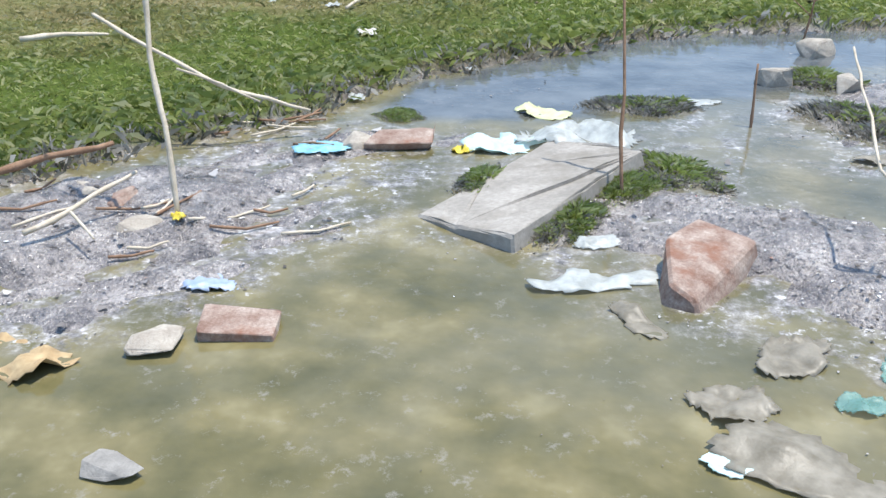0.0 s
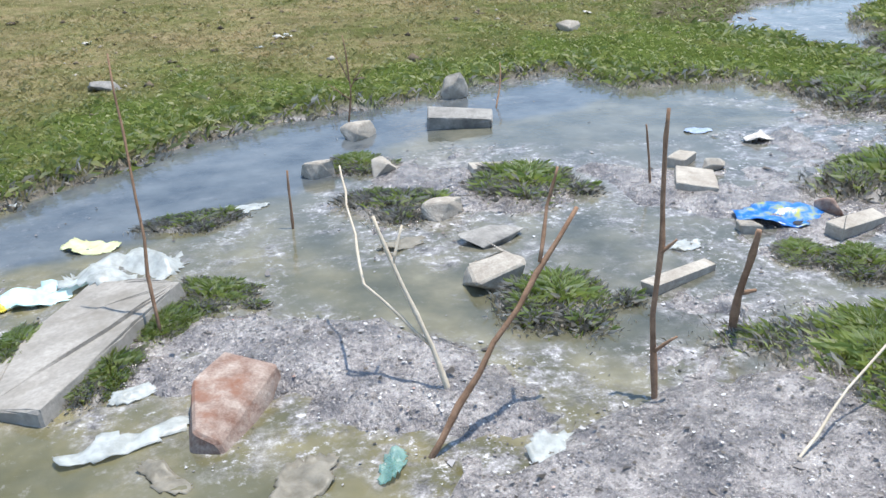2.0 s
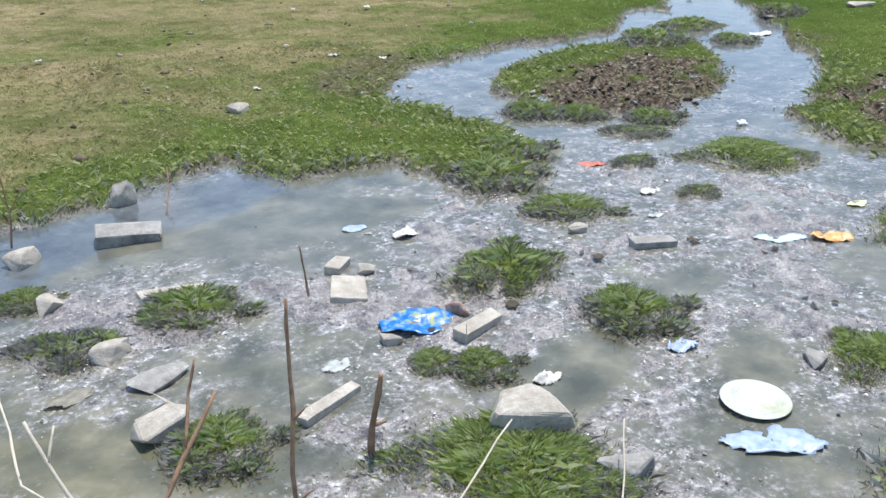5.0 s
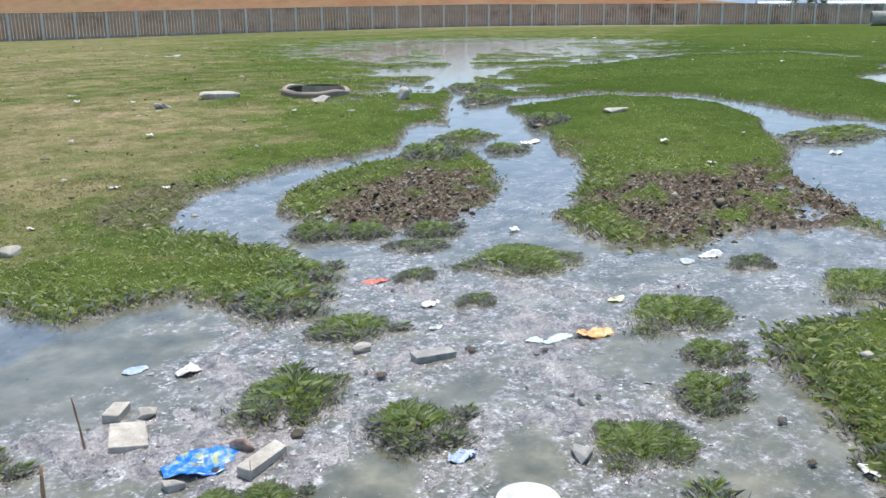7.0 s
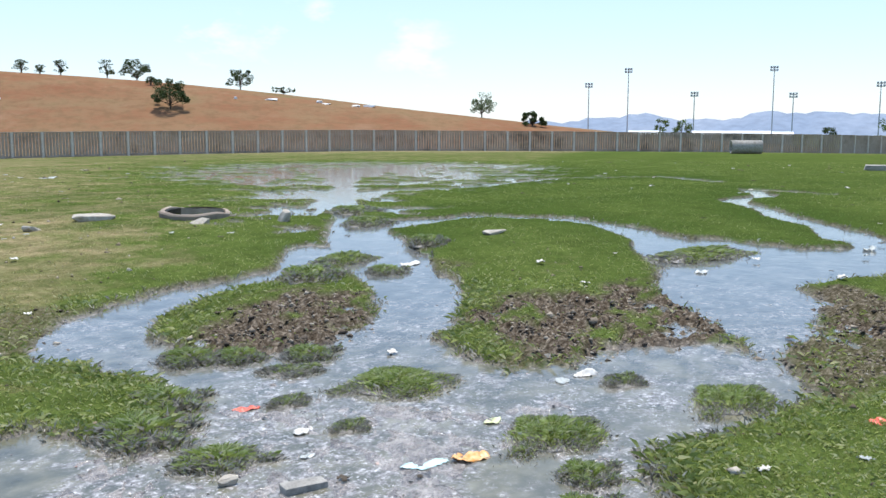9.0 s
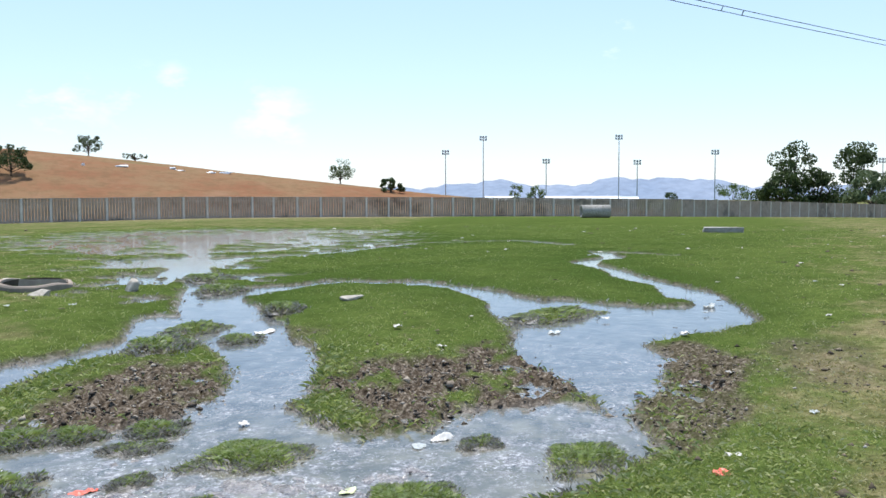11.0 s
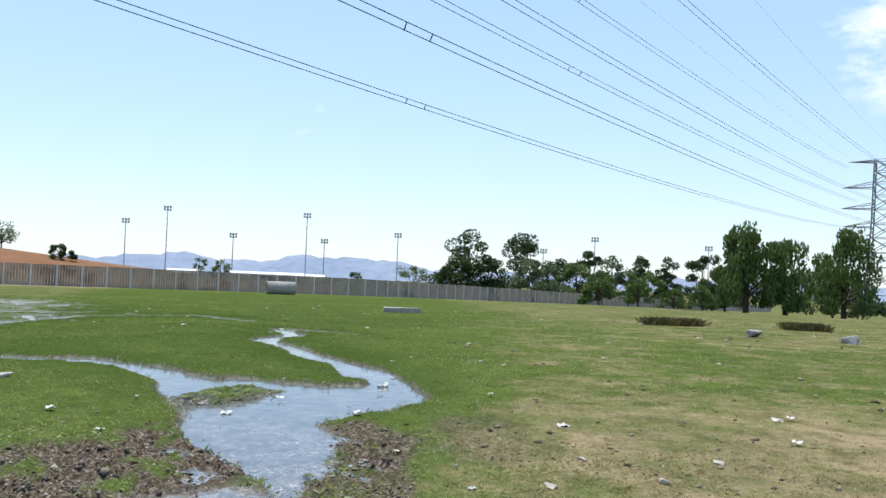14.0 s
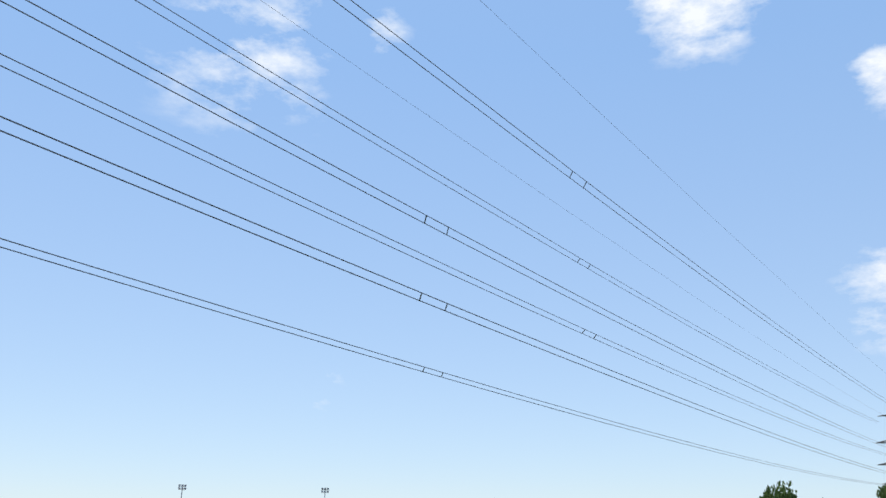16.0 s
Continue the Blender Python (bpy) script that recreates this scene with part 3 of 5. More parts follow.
def lawn(count, near, reach, simple):
    """Short grazed turf over all dry ground, thinner and broader far out."""
    r = near * (reach / near) ** rng.uniform(0, 1, count)
    a = np.radians(rng.uniform(-28, 150, count))
    x, y = 1.9 + r * np.cos(a), 0.6 + r * np.sin(a)
    d, m = dry_land(x, y), mud_cover(x, y)
    dry = dryness(x, y)
    keep = (d > rng.uniform(-0.03, 0.06, count)) & (rng.uniform(0, 1, count) > m * 0.93) & (rng.uniform(0, 1, count) > 0.6 * smooth(dry + 0.5 * wave(x, y, 1.6, 4), 0.5, 1.0))
    keep &= (np.hypot(x - 1.7, y - 0.3) > 0.9) & (rng.uniform(0, 1, count) > 0.25 - 0.4 * wave(x, y, 9, 6))
    x, y, r, d, dry = x[keep], y[keep], r[keep], d[keep], dry[keep]
    n = len(x)
    h = rng.uniform(0.012, 0.032, n) * (1 + 0.8 * (1 - smooth(d, 0.05, 0.5))) * (1 + 0.45 * wave(x, y, 6, 3)) * (1 + 1.3 * np.maximum(0, wave(x, y, 2.3, 3)) * smooth(r, 6, 10))
    w = rng.uniform(0.003, 0.0055, n) * (1 + r / 8)
    return blade_mesh("lawn_grass", x, y, ground_height(x, y) - 0.003, h, w, rng.uniform(0.5, 1.7, n), M_BLADE, dry, simple)


tagged(new("lawn_grass", lawn(340000, 1.6, 8, False)), "short grazed green grass along the bank", "grass", kind="stuff")
tagged(new("lawn_grass", lawn(260000, 8, 45, True)), "short grazed green grass with straw-coloured patches", "grass", kind="stuff")


def fringe(count):
    """Silt-coated grass along the water's edge."""
    r = 1.5 * (16 / 1.5) ** rng.uniform(0, 1, count)
    a = np.radians(rng.uniform(-15, 140, count))
    x, y = 1.9 + r * np.cos(a), 0.6 + r * np.sin(a)
    d = dry_land(x, y)
    keep = (d > -0.05) & (d < 0.06 + 0.05 * wave(x, y, 5, 2)) & (mud_cover(x, y) < 0.4)
    x, y, r = x[keep], y[keep], r[keep]
    n = len(x)
    return blade_mesh("silted_grass", x, y, ground_height(x, y) - 0.004, rng.uniform(0.018, 0.06, n), rng.uniform(0.004, 0.007, n) * (1 + r / 8), rng.uniform(0.3, 1.2, n), M_MUDDY, np.zeros(n))


tagged(new("silted_grass", fringe(200000)), "grey silt-coated grass along the bank", "grass", kind="stuff")


def tuft_master(name, density, grey, tall):
    """A ragged hummock of grass, one metre across, at the origin: clumps of leaves that fall outwards."""
    top = empty(name, 0, 0, 0)
    count = 15
    clumps = [(0.0, 0.0, 0.2, 1.0)]
    for k in range(1, count):
        q, a0 = rng.uniform(0.14, 0.5), k * 2.4 + rng.uniform(-0.4, 0.4)
        clumps.append((q * math.cos(a0), q * math.sin(a0), rng.uniform(0.06, 0.15), rng.uniform(0.45, 1.15) * (1.15 - 0.8 * q)))
    cx, cy, cr, ch = np.array(clumps).T
    bm = bmesh.new()
    bmesh.ops.create_uvsphere(bm, u_segments=28, v_segments=12, radius=0.5)
    for v in bm.verts:
        k = 0.8 + 0.42 * noise.noise(v.co * 3.2 + Vector((density, grey * 9, 0)))
        v.co.x *= k
        v.co.y *= k
        v.co.z = max(v.co.z, -0.1) * 0.15 + 0.025 * noise.noise(v.co * 11)
    part("soil", bm, M_SILT, top, "grey wet silt hummock", True)
    for part_name, mat, n, lo, hi, rim in (("foliage", M_TUFT, density, tall * 0.3, tall * 1.1, False), ("silted_foliage", M_MUDDY, int(density * grey), tall * 0.35, tall * 0.95, True)):
        edge = np.hypot(cx, cy) > 0.3
        pick = rng.choice(count, n, p=(np.where(edge, 1.0, 0.25) if rim else np.where(edge, 0.3, 1.0)) / (np.where(edge, 1.0, 0.25) if rim else np.where(edge, 0.3, 1.0)).sum())
        d, a = np.abs(rng.normal(0, 0.62, n)), rng.uniform(0, 2 * np.pi, n)
        spread = cr[pick] * d * (1.9 if rim else 1.15)
        x, y = cx[pick] + spread * np.cos(a), cy[pick] + spread * np.sin(a)
        rr = np.hypot(x, y)
        z = 0.07 * np.sqrt(np.clip(1 - (rr / 0.5) ** 2, 0, 1)) - 0.012
        h = rng.uniform(lo, hi, n) * ch[pick] * (1.1 - 0.35 * np.clip(d, 0, 1.5))
        heading = np.arctan2(y - cy[pick] * 0.5, x - cx[pick] * 0.5)
        ob = new(part_name, blade_mesh(part_name, x, y, z, h, rng.uniform(0.6, 1.4, n) * (0.0048 if density > 9000 else 0.0062), rng.uniform(0.1, 1.1, n), mat, np.zeros(n), heading=heading))
        ob.parent = top
        if rim:
            ob["label"] = "silt-coated grey leaves"
    return top


TUFTS = [tuft_master("grass_tuft", 5500, 0.9, 0.2), tuft_master("grass_tuft", 3200, 1.5, 0.19), tuft_master("grass_tuft", 1500, 3.2, 0.15), tuft_master("grass_tuft", 15000, 0.5, 0.135)]
TUFT_LABELS = ["green grass tuft rimmed with silt in shallow water", "low green tuft with grey silted leaves", "sparse grey silted tuft in the sludge", "dense bright green grass clump on a silt hummock"]
# x, y, width along, width across, turn, kind
for x, y, sx, sy, turn, kind in (
        (3.65, 3.2, .62, .5, 20, 0), (3.8, 2.62, .5, .42, 0, 1), (4.27, 1.9, .5, .45, 10, 3), (5.58, 2.48, .72, .55, 0, 3), (5.8, 3.67, .85, .6, -30, 3), (4.33, 3.6, .55, .3, -35, 1),
        (4.33, 4.2, .6, .55, 0, 1), (4.73, 1.88, .32, .25, 0, 1), (3.9, 1.4, .62, .55, 0, 0), (2.44, 3.58, .5, .38, -20, 1), (5.39, 5.15, .55, .4, 0, 1), (5.62, 4.92, .5, .35, 10, 1),
        (5.93, 4.58, .5, .35, 0, 1), (5.6, 4.4, .5, .28, -40, 2), (8.9, 6.95, .9, .6, 0, 0), (8.65, 6.17, .55, .4, 0, 1), (7.9, 6.5, 1.1, .6, 40, 1), (5.15, 3.98, .36, .25, 0, 2), (5.05, 3.42, .32, .24, 0, 2),
        (5.2, 2.1, .4, .3, 0, 1), (2.98, 2.74, .24, .2, 0, 1), (6.6, 2.6, .4, .3, 0, 2), (2.86, 2.1, .85, .66, -40, 3), (2.2, 2.68, .42, .34, 0, 1), (1.98, 3.54, .5, .34, -20, 2), (1.93, 4.03, .3, .24, 0, 1),
        (1.3, 3.62, .42, .2, 10, 2), (6.63, 1.93, .75, .5, 0, 3), (11.4, 3.9, 1.5, .8, -20, 0), (4.84, 1.93, .45, .3, 0, 1), (1.2, 2.9, .42, .22, 60, 3), (1.08, 2.68, .34, .2, 62, 0), (1.33, 3.02, .34, .2, -30, 1),
        (0.86, 2.9, .3, .14, 65, 1), (0.55, 3.42, .2, .16, 0, 3), (4.75, 4.55, .5, .5, 0, 1), (3.1, 2.62, .3, .26, 0, 1), (10.3, 6.9, .9, .5, 30, 1), (11.6, 9.0, 1.2, .7, 30, 1), (12.8, 10.3, 1.4, .8, 40, 1)):
    s = (sx + sy) / 2
    t = copy_thing(TUFTS[kind], pose(x, y, at_ground(x, y) - 0.01 if dry_land(np.array([x]), np.array([y]))[0] > 0.1 else float(fall(x, y)) - 0.012, 0, 0, turn) @ Matrix.Diagonal((sx * 0.9, sy * 0.9, min(s, 0.62) * 0.85, 1)))
    tagged(t, TUFT_LABELS[kind], "grass tuft", "grass tufts in the water")
for t in TUFTS:
    for o in list(t.children) + [t]:
        bpy.data.objects.remove(o)

# ---- stones, bricks and concrete ----


def stone(name, x, y, l, w, h, turn, material, label, seed, lift=0.0, tilt=0.0, flat=False, group="stones in the stream"):
    """An angular broken stone: the hull of jittered points, bevelled."""
    rs = random.Random(seed)
    bm = bmesh.new()
    for i in range(13 if not flat else 16):
        if flat:
            a = ((1 if i & 1 else -1) * rs.uniform(0.84, 1), (1 if i & 2 else -1) * rs.uniform(0.8, 1), (1 if i & 4 else -1) * rs.uniform(0.8, 1))
        else:
            q = Vector((rs.gauss(0, 1), rs.gauss(0, 1), rs.gauss(0, 1))).normalized()
            a = [math.copysign(abs(c) ** 0.6, c) * rs.uniform(0.72, 1.08) for c in q]
        bm.verts.new((a[0] * l / 2, a[1] * w / 2, a[2] * h / 2))
    hull = bmesh.ops.convex_hull(bm, input=bm.verts)
    bmesh.ops.delete(bm, geom=list({v for v in hull["geom_interior"] + hull["geom_unused"] if isinstance(v, bmesh.types.BMVert)}), context="VERTS")
    bmesh.ops.bevel(bm, geom=list(bm.edges), offset=min(l, w, h) * 0.045, segments=1, affect="EDGES")
    bmesh.ops.triangulate(bm, faces=bm.faces)
    bmesh.ops.subdivide_edges(bm, edges=bm.edges, cuts=1)
    for v in bm.verts:
        v.co += v.normal * min(l, w, h) * 0.06 * noise.noise(v.co * (2.2 / min(l, w, h)) + Vector((seed, 0, 0)))
    ob = part(name, bm, material)
    ground_z = float(fall(x, y)) if dry_land(np.array([x]), np.array([y]))[0] < 0 else at_ground(x, y)
    ob.matrix_world = pose(x, y, ground_z + h * 0.12 + lift, tilt, tilt * 0.5, turn)
    return tagged(ob, label, name.replace("_", " "), group)


PALE, GREY = "pale weathered stone half sunk in sludge", "grey angular stone with a dark wet side"
for i, (x, y, l, w, h, turn, m, label) in enumerate((
        (1.77, 3.98, .15, .12, .11, 20, M_STONE, PALE), (1.99, 3.9, .17, .12, .1, 60, M_STONE, PALE), (2.57, 4.93, .15, .1, .22, 10, M_STONE, "pale upright stone at the grassy bank"),
        (2.09, 3.42, .17, .12, .09, 40, M_STONE, PALE), (2.08, 2.84, .22, .15, .12, 10, M_STONE, PALE), (3.16, 3.53, .12, .09, .06, 60, M_STONE, PALE),
        (3.26, 3.0, .11, .1, .08, 20, M_BRICK, "pinkish broken stone beside the blue wrapper"), (3.1, 1.95, .2, .15, .12, 10, M_GREYSTONE, "grey stone sunk in a grass tuft"),
        (4.17, 3.36, .11, .09, .07, 0, M_STONE, PALE), (3.69, 6.1, .2, .13, .1, 0, M_STONE, "pale brown stone lying on the grass"), (2.02, 4.43, .2, .14, .1, 30, M_STONE, PALE), (2.16, 3.15, .24, .14, .04, 20, M_GREYSTONE, "flat grey stone awash in water"),
        (0.9, 5.5, .22, .14, .09, -20, M_GREYSTONE, "dark grey stone lying on the grass"), (0.16, 5.5, .18, .12, .06, 0, M_STONE, "pale stone lying on the grass"), (0.6, 3.14, .24, .12, .07, 15, M_BRICK, "pink-grey stone at the water's edge"),
        (0.47, 3.12, .15, .1, .05, 40, M_STONE, PALE), (3.42, 3.25, .13, .1, .06, 0, M_GREYSTONE, GREY), (2.94, 2.95, .1, .09, .06, 0, M_STONE, PALE), (4.03, 2.02, .14, .1, .05, 20, M_GREYSTONE, GREY), (4.4, 2.26, .06, .05, .05, 0, M_GREYSTONE, GREY),
        (4.02, 1.38, .2, .15, .1, 30, M_STONE, "pale stone in a grass tuft"), (10.93, 9.95, .45, .35, .3, 20, M_STONE, "pale rock lying on the grass"), (9.86, 10.55, .38, .25, .18, 20, M_STONE, "pale rock lying on the grass"), (9.2, 12.1, .65, .35, .2, -20, M_STONE, "pale rock lying on the grass"),
        (8.1, 11.8, .3, .2, .15, 0, M_STONE, "pale rock lying on the grass"), (11.2, 6.5, .4, .25, .1, -40, M_STONE, "flat pale stone on the grass island"), (28.4, -4.8, .6, .45, .4, 20, M_GREYSTONE, "dark boulder in the field"),
        (27.4, -7.0, .65, .5, .5, 0, M_GREYSTONE, "dark boulder in the field"), (6.97, -0.1, 0.130, 0.091, 0.046, 0, M_BRICK, "pinkish stone on dry ground"), (8.2, 0.32, 0.156, 0.091, 0.046, 30, M_STONE, "pale stone on dry ground"), (9.18, 0.1, 0.130, 0.098, 0.052, 0, M_STONE, "pale stone on dry ground"),
        (7.85, -0.52, 0.143, 0.104, 0.065, 0, M_STONE, "pale stone on dry ground"), (9.37, -0.99, 0.195, 0.117, 0.039, 0, M_STONE, "pale stone on dry ground"), (8.6, -0.5, .1, .1, .06, 0, M_STONE, "pale stone on dry ground"), (0.44, 1.7, .12, .07, .022, 0, M_GREYSTONE, "pale stone awash in murky water"), (0.36, 2.02, .12, .09, .04, 30, M_STONE, PALE),
        (0.14, 2.48, .16, .1, .05, 10, M_STONE, PALE), (0.02, 2.62, .14, .1, .06, 50, M_BRICK, "pinkish stone among mud and sticks"), (-0.1, 2.66, .13, .1, .05, 0, M_STONE, PALE))):
    stone("stone", x, y, l, w, h, turn, m, label, i)

stone("stone", 3.0, 2.26, .34, .22, .15, -15, M_STONE, "large pale grey stone on a grass tuft", 205, lift=0.035, tilt=-10)
for i, (x, y, l, w, h, turn, tilt, m, label) in enumerate((
        (3.0, 3.38, .25, .15, .05, 62, 4, M_STONE, "pale concrete brick lying in the sludge"), (3.24, 2.85, .24, .07, .055, 18, 3, M_STONE, "narrow grey concrete piece in the water"), (4.34, 3.05, .21, .08, .045, -22, 3, M_GREYSTONE, "pale brick piece lying in the sludge"),
        (2.56, 2.7, .28, .05, .035, 22, 2, M_STONE, "pale plank-like concrete piece in the sludge"), (2.42, 3.74, .28, .08, .05, -12, 2, M_STONE, "pale flat block in a grass tuft"), (3.08, 3.62, .14, .07, .05, 40, 3, M_STONE, "small pale brick piece"),
        (2.46, 4.45, .3, .15, .085, -12, 6, M_GREYSTONE, "flat grey block with a dark wet side"), (0.48, 2.1, .15, .09, .03, 8, 6, M_BRICK, "light brown brick piece in mud"))):
    stone("brick", x, y, l, w, h, turn, m, label, 60 + i, tilt=tilt, flat=True, group="bricks in the stream")

# tilted broken slab with its lower corner in the water
bm = bmesh.new()
for px, py in ((-0.155, -0.3), (-0.02, -0.325), (0.135, -0.335), (0.15, 0.0), (0.16, 0.29), (0.02, 0.33), (-0.14, 0.31), (-0.15, 0.02)):
    bm.verts.new((px, py, -0.045))
    bm.verts.new((px * 0.97, py * 0.97, 0.012 + 0.01 * px))
bmesh.ops.convex_hull(bm, input=bm.verts)
bmesh.ops.bevel(bm, geom=list(bm.edges), offset=0.006, segments=1, affect="EDGES")
bmesh.ops.triangulate(bm, faces=bm.faces)
bmesh.ops.subdivide_edges(bm, edges=bm.edges, cuts=4)
for v in bm.verts:
    v.co += Vector((0, 0, 0.007 * noise.noise(v.co * 16) + 0.004 * noise.noise(v.co * 50)))
slab = part("concrete_slab", bm, M_CONC)
slab.matrix_world = pose(0.985, 2.84, 0.02, 3, -8, -28)
tagged(slab, "tilted rough grey concrete slab half in water", "concrete slab")

bm = bmesh.new()
for p in ((0, 0, 0), (0.05, 0.32, 0.02), (0.2, 0.25, 0.03), (0.1, -0.02, 0.0), (0.02, 0.02, 0.09), (0.06, 0.31, 0.1), (0.18, 0.24, 0.1), (0.07, 0.0, 0.07), (0.0, 0.2, 0.1)):
    bm.verts.new(p)
bmesh.ops.convex_hull(bm, input=bm.verts)
bmesh.ops.bevel(bm, geom=list(bm.edges), offset=0.006, segments=1, affect="EDGES")
wedge = part("brick_fragment", bm, M_BRICK)
wedge.matrix_world = pose(1.235, 2.29, -0.045, 3, 0, -8)
tagged(wedge, "wedge of broken reddish masonry standing in water", "brick fragment")


# ---- litter ----


def film(name, rough=0.35, alpha=1.0, *cols):
    k = Nodes(name, rough, 0, 0.4)
    n = k.noise(30, 4, 0.6, True)
    k.colour(k.ramp(n, *[(0.3 + 0.4 * i / max(1, len(cols) - 1), c) for i, c in enumerate(cols)]))
    k.p.inputs["Alpha"].default_value = alpha
    k.bump(k.noise(45, 3, 0.6, True), 0.4, 0.005)
    return k.m


F_WHITE = film("white_plastic", 0.4, 0.62, (0.36, 0.38, 0.36), (0.66, 0.69, 0.67))
F_PAPER = film("dirty_paper", 0.8, 1.0, (0.4, 0.37, 0.33), (0.68, 0.66, 0.62))
F_CYAN = film("pale_cyan_plastic", 0.35, 0.9, (0.38, 0.62, 0.62), (0.7, 0.82, 0.8))
F_BLUE = film("blue_plastic", 0.3, 1.0, (0.004, 0.06, 0.34), (0.012, 0.17, 0.56), (0.4, 0.42, 0.08))
F_TEAL = film("teal_plastic", 0.4, 0.5, (0.1, 0.26, 0.23), (0.28, 0.47, 0.42))
F_SKY = film("sky_blue_plastic", 0.35, 0.9, (0.12, 0.4, 0.55), (0.35, 0.6, 0.66))
F_YELLOW = film("yellow_plastic", 0.4, 1.0, (0.6, 0.42, 0.03), (0.8, 0.66, 0.1))
F_LIME = film("lime_plastic", 0.4, 1.0, (0.45, 0.46, 0.2), (0.62, 0.65, 0.42))
F_RED = film("red_plastic", 0.4, 1.0, (0.55, 0.05, 0.03), (0.75, 0.2, 0.12))
F_ORANGE = film("orange_plastic", 0.4, 1.0, (0.65, 0.22, 0.02), (0.75, 0.5, 0.25))
F_PALEBLUE = film("pale_blue_sheet", 0.4, 1.0, (0.2, 0.27, 0.4), (0.42, 0.49, 0.6))
F_CLOTH = film("brown_cloth", 0.9, 1.0, (0.3, 0.2, 0.1), (0.5, 0.38, 0.22))
F_GREYFILM = film("silted_film", 0.45, 0.75, (0.17, 0.15, 0.11), (0.34, 0.31, 0.25))


def scrap(name, x, y, l, w, turn, material, label, crumple=0.02, seed=0, lift=0.0, cells=22, group="litter"):
    """A crumpled thin sheet with a ragged outline."""
    bm = bmesh.new()
    bmesh.ops.create_grid(bm, x_segments=cells, y_segments=max(4, int(cells * w / l)), size=0.5)
    off = Vector((seed * 3.1, seed * 1.7, 0))
    cut = [f for f in bm.faces if math.hypot(f.calc_center_median().x, f.calc_center_median().y) > 0.43 + 0.12 * noise.noise(f.calc_center_median() * 2.5 + off)]
    bmesh.ops.delete(bm, geom=cut, context="FACES")
    for v in bm.verts:
        p = Vector((v.co.x * l, v.co.y * w, 0))
        k = 1 / max(l, w)
        q = abs(noise.noise(p * k * 2.4 + off)) + 0.45 * abs(noise.noise(p * k * 6 + off))
        v.co = Vector((p.x + 0.06 * l * noise.noise(p * k * 5 - off), p.y + 0.06 * l * noise.noise(p * k * 5 + off * 2), crumple * (q * 0.9 - 0.14)))
    bmesh.ops.solidify(bm, geom=list(bm.faces), thickness=0.0015)
    ob = part(name, bm, material, smooth_faces=True)
    z = max(float(fall(x, y)), at_ground(x, y))
    ob.matrix_world = pose(x, y, z + lift - 0.001, 0, 0, turn)
    return tagged(ob, label, name.replace("_", " "), group)


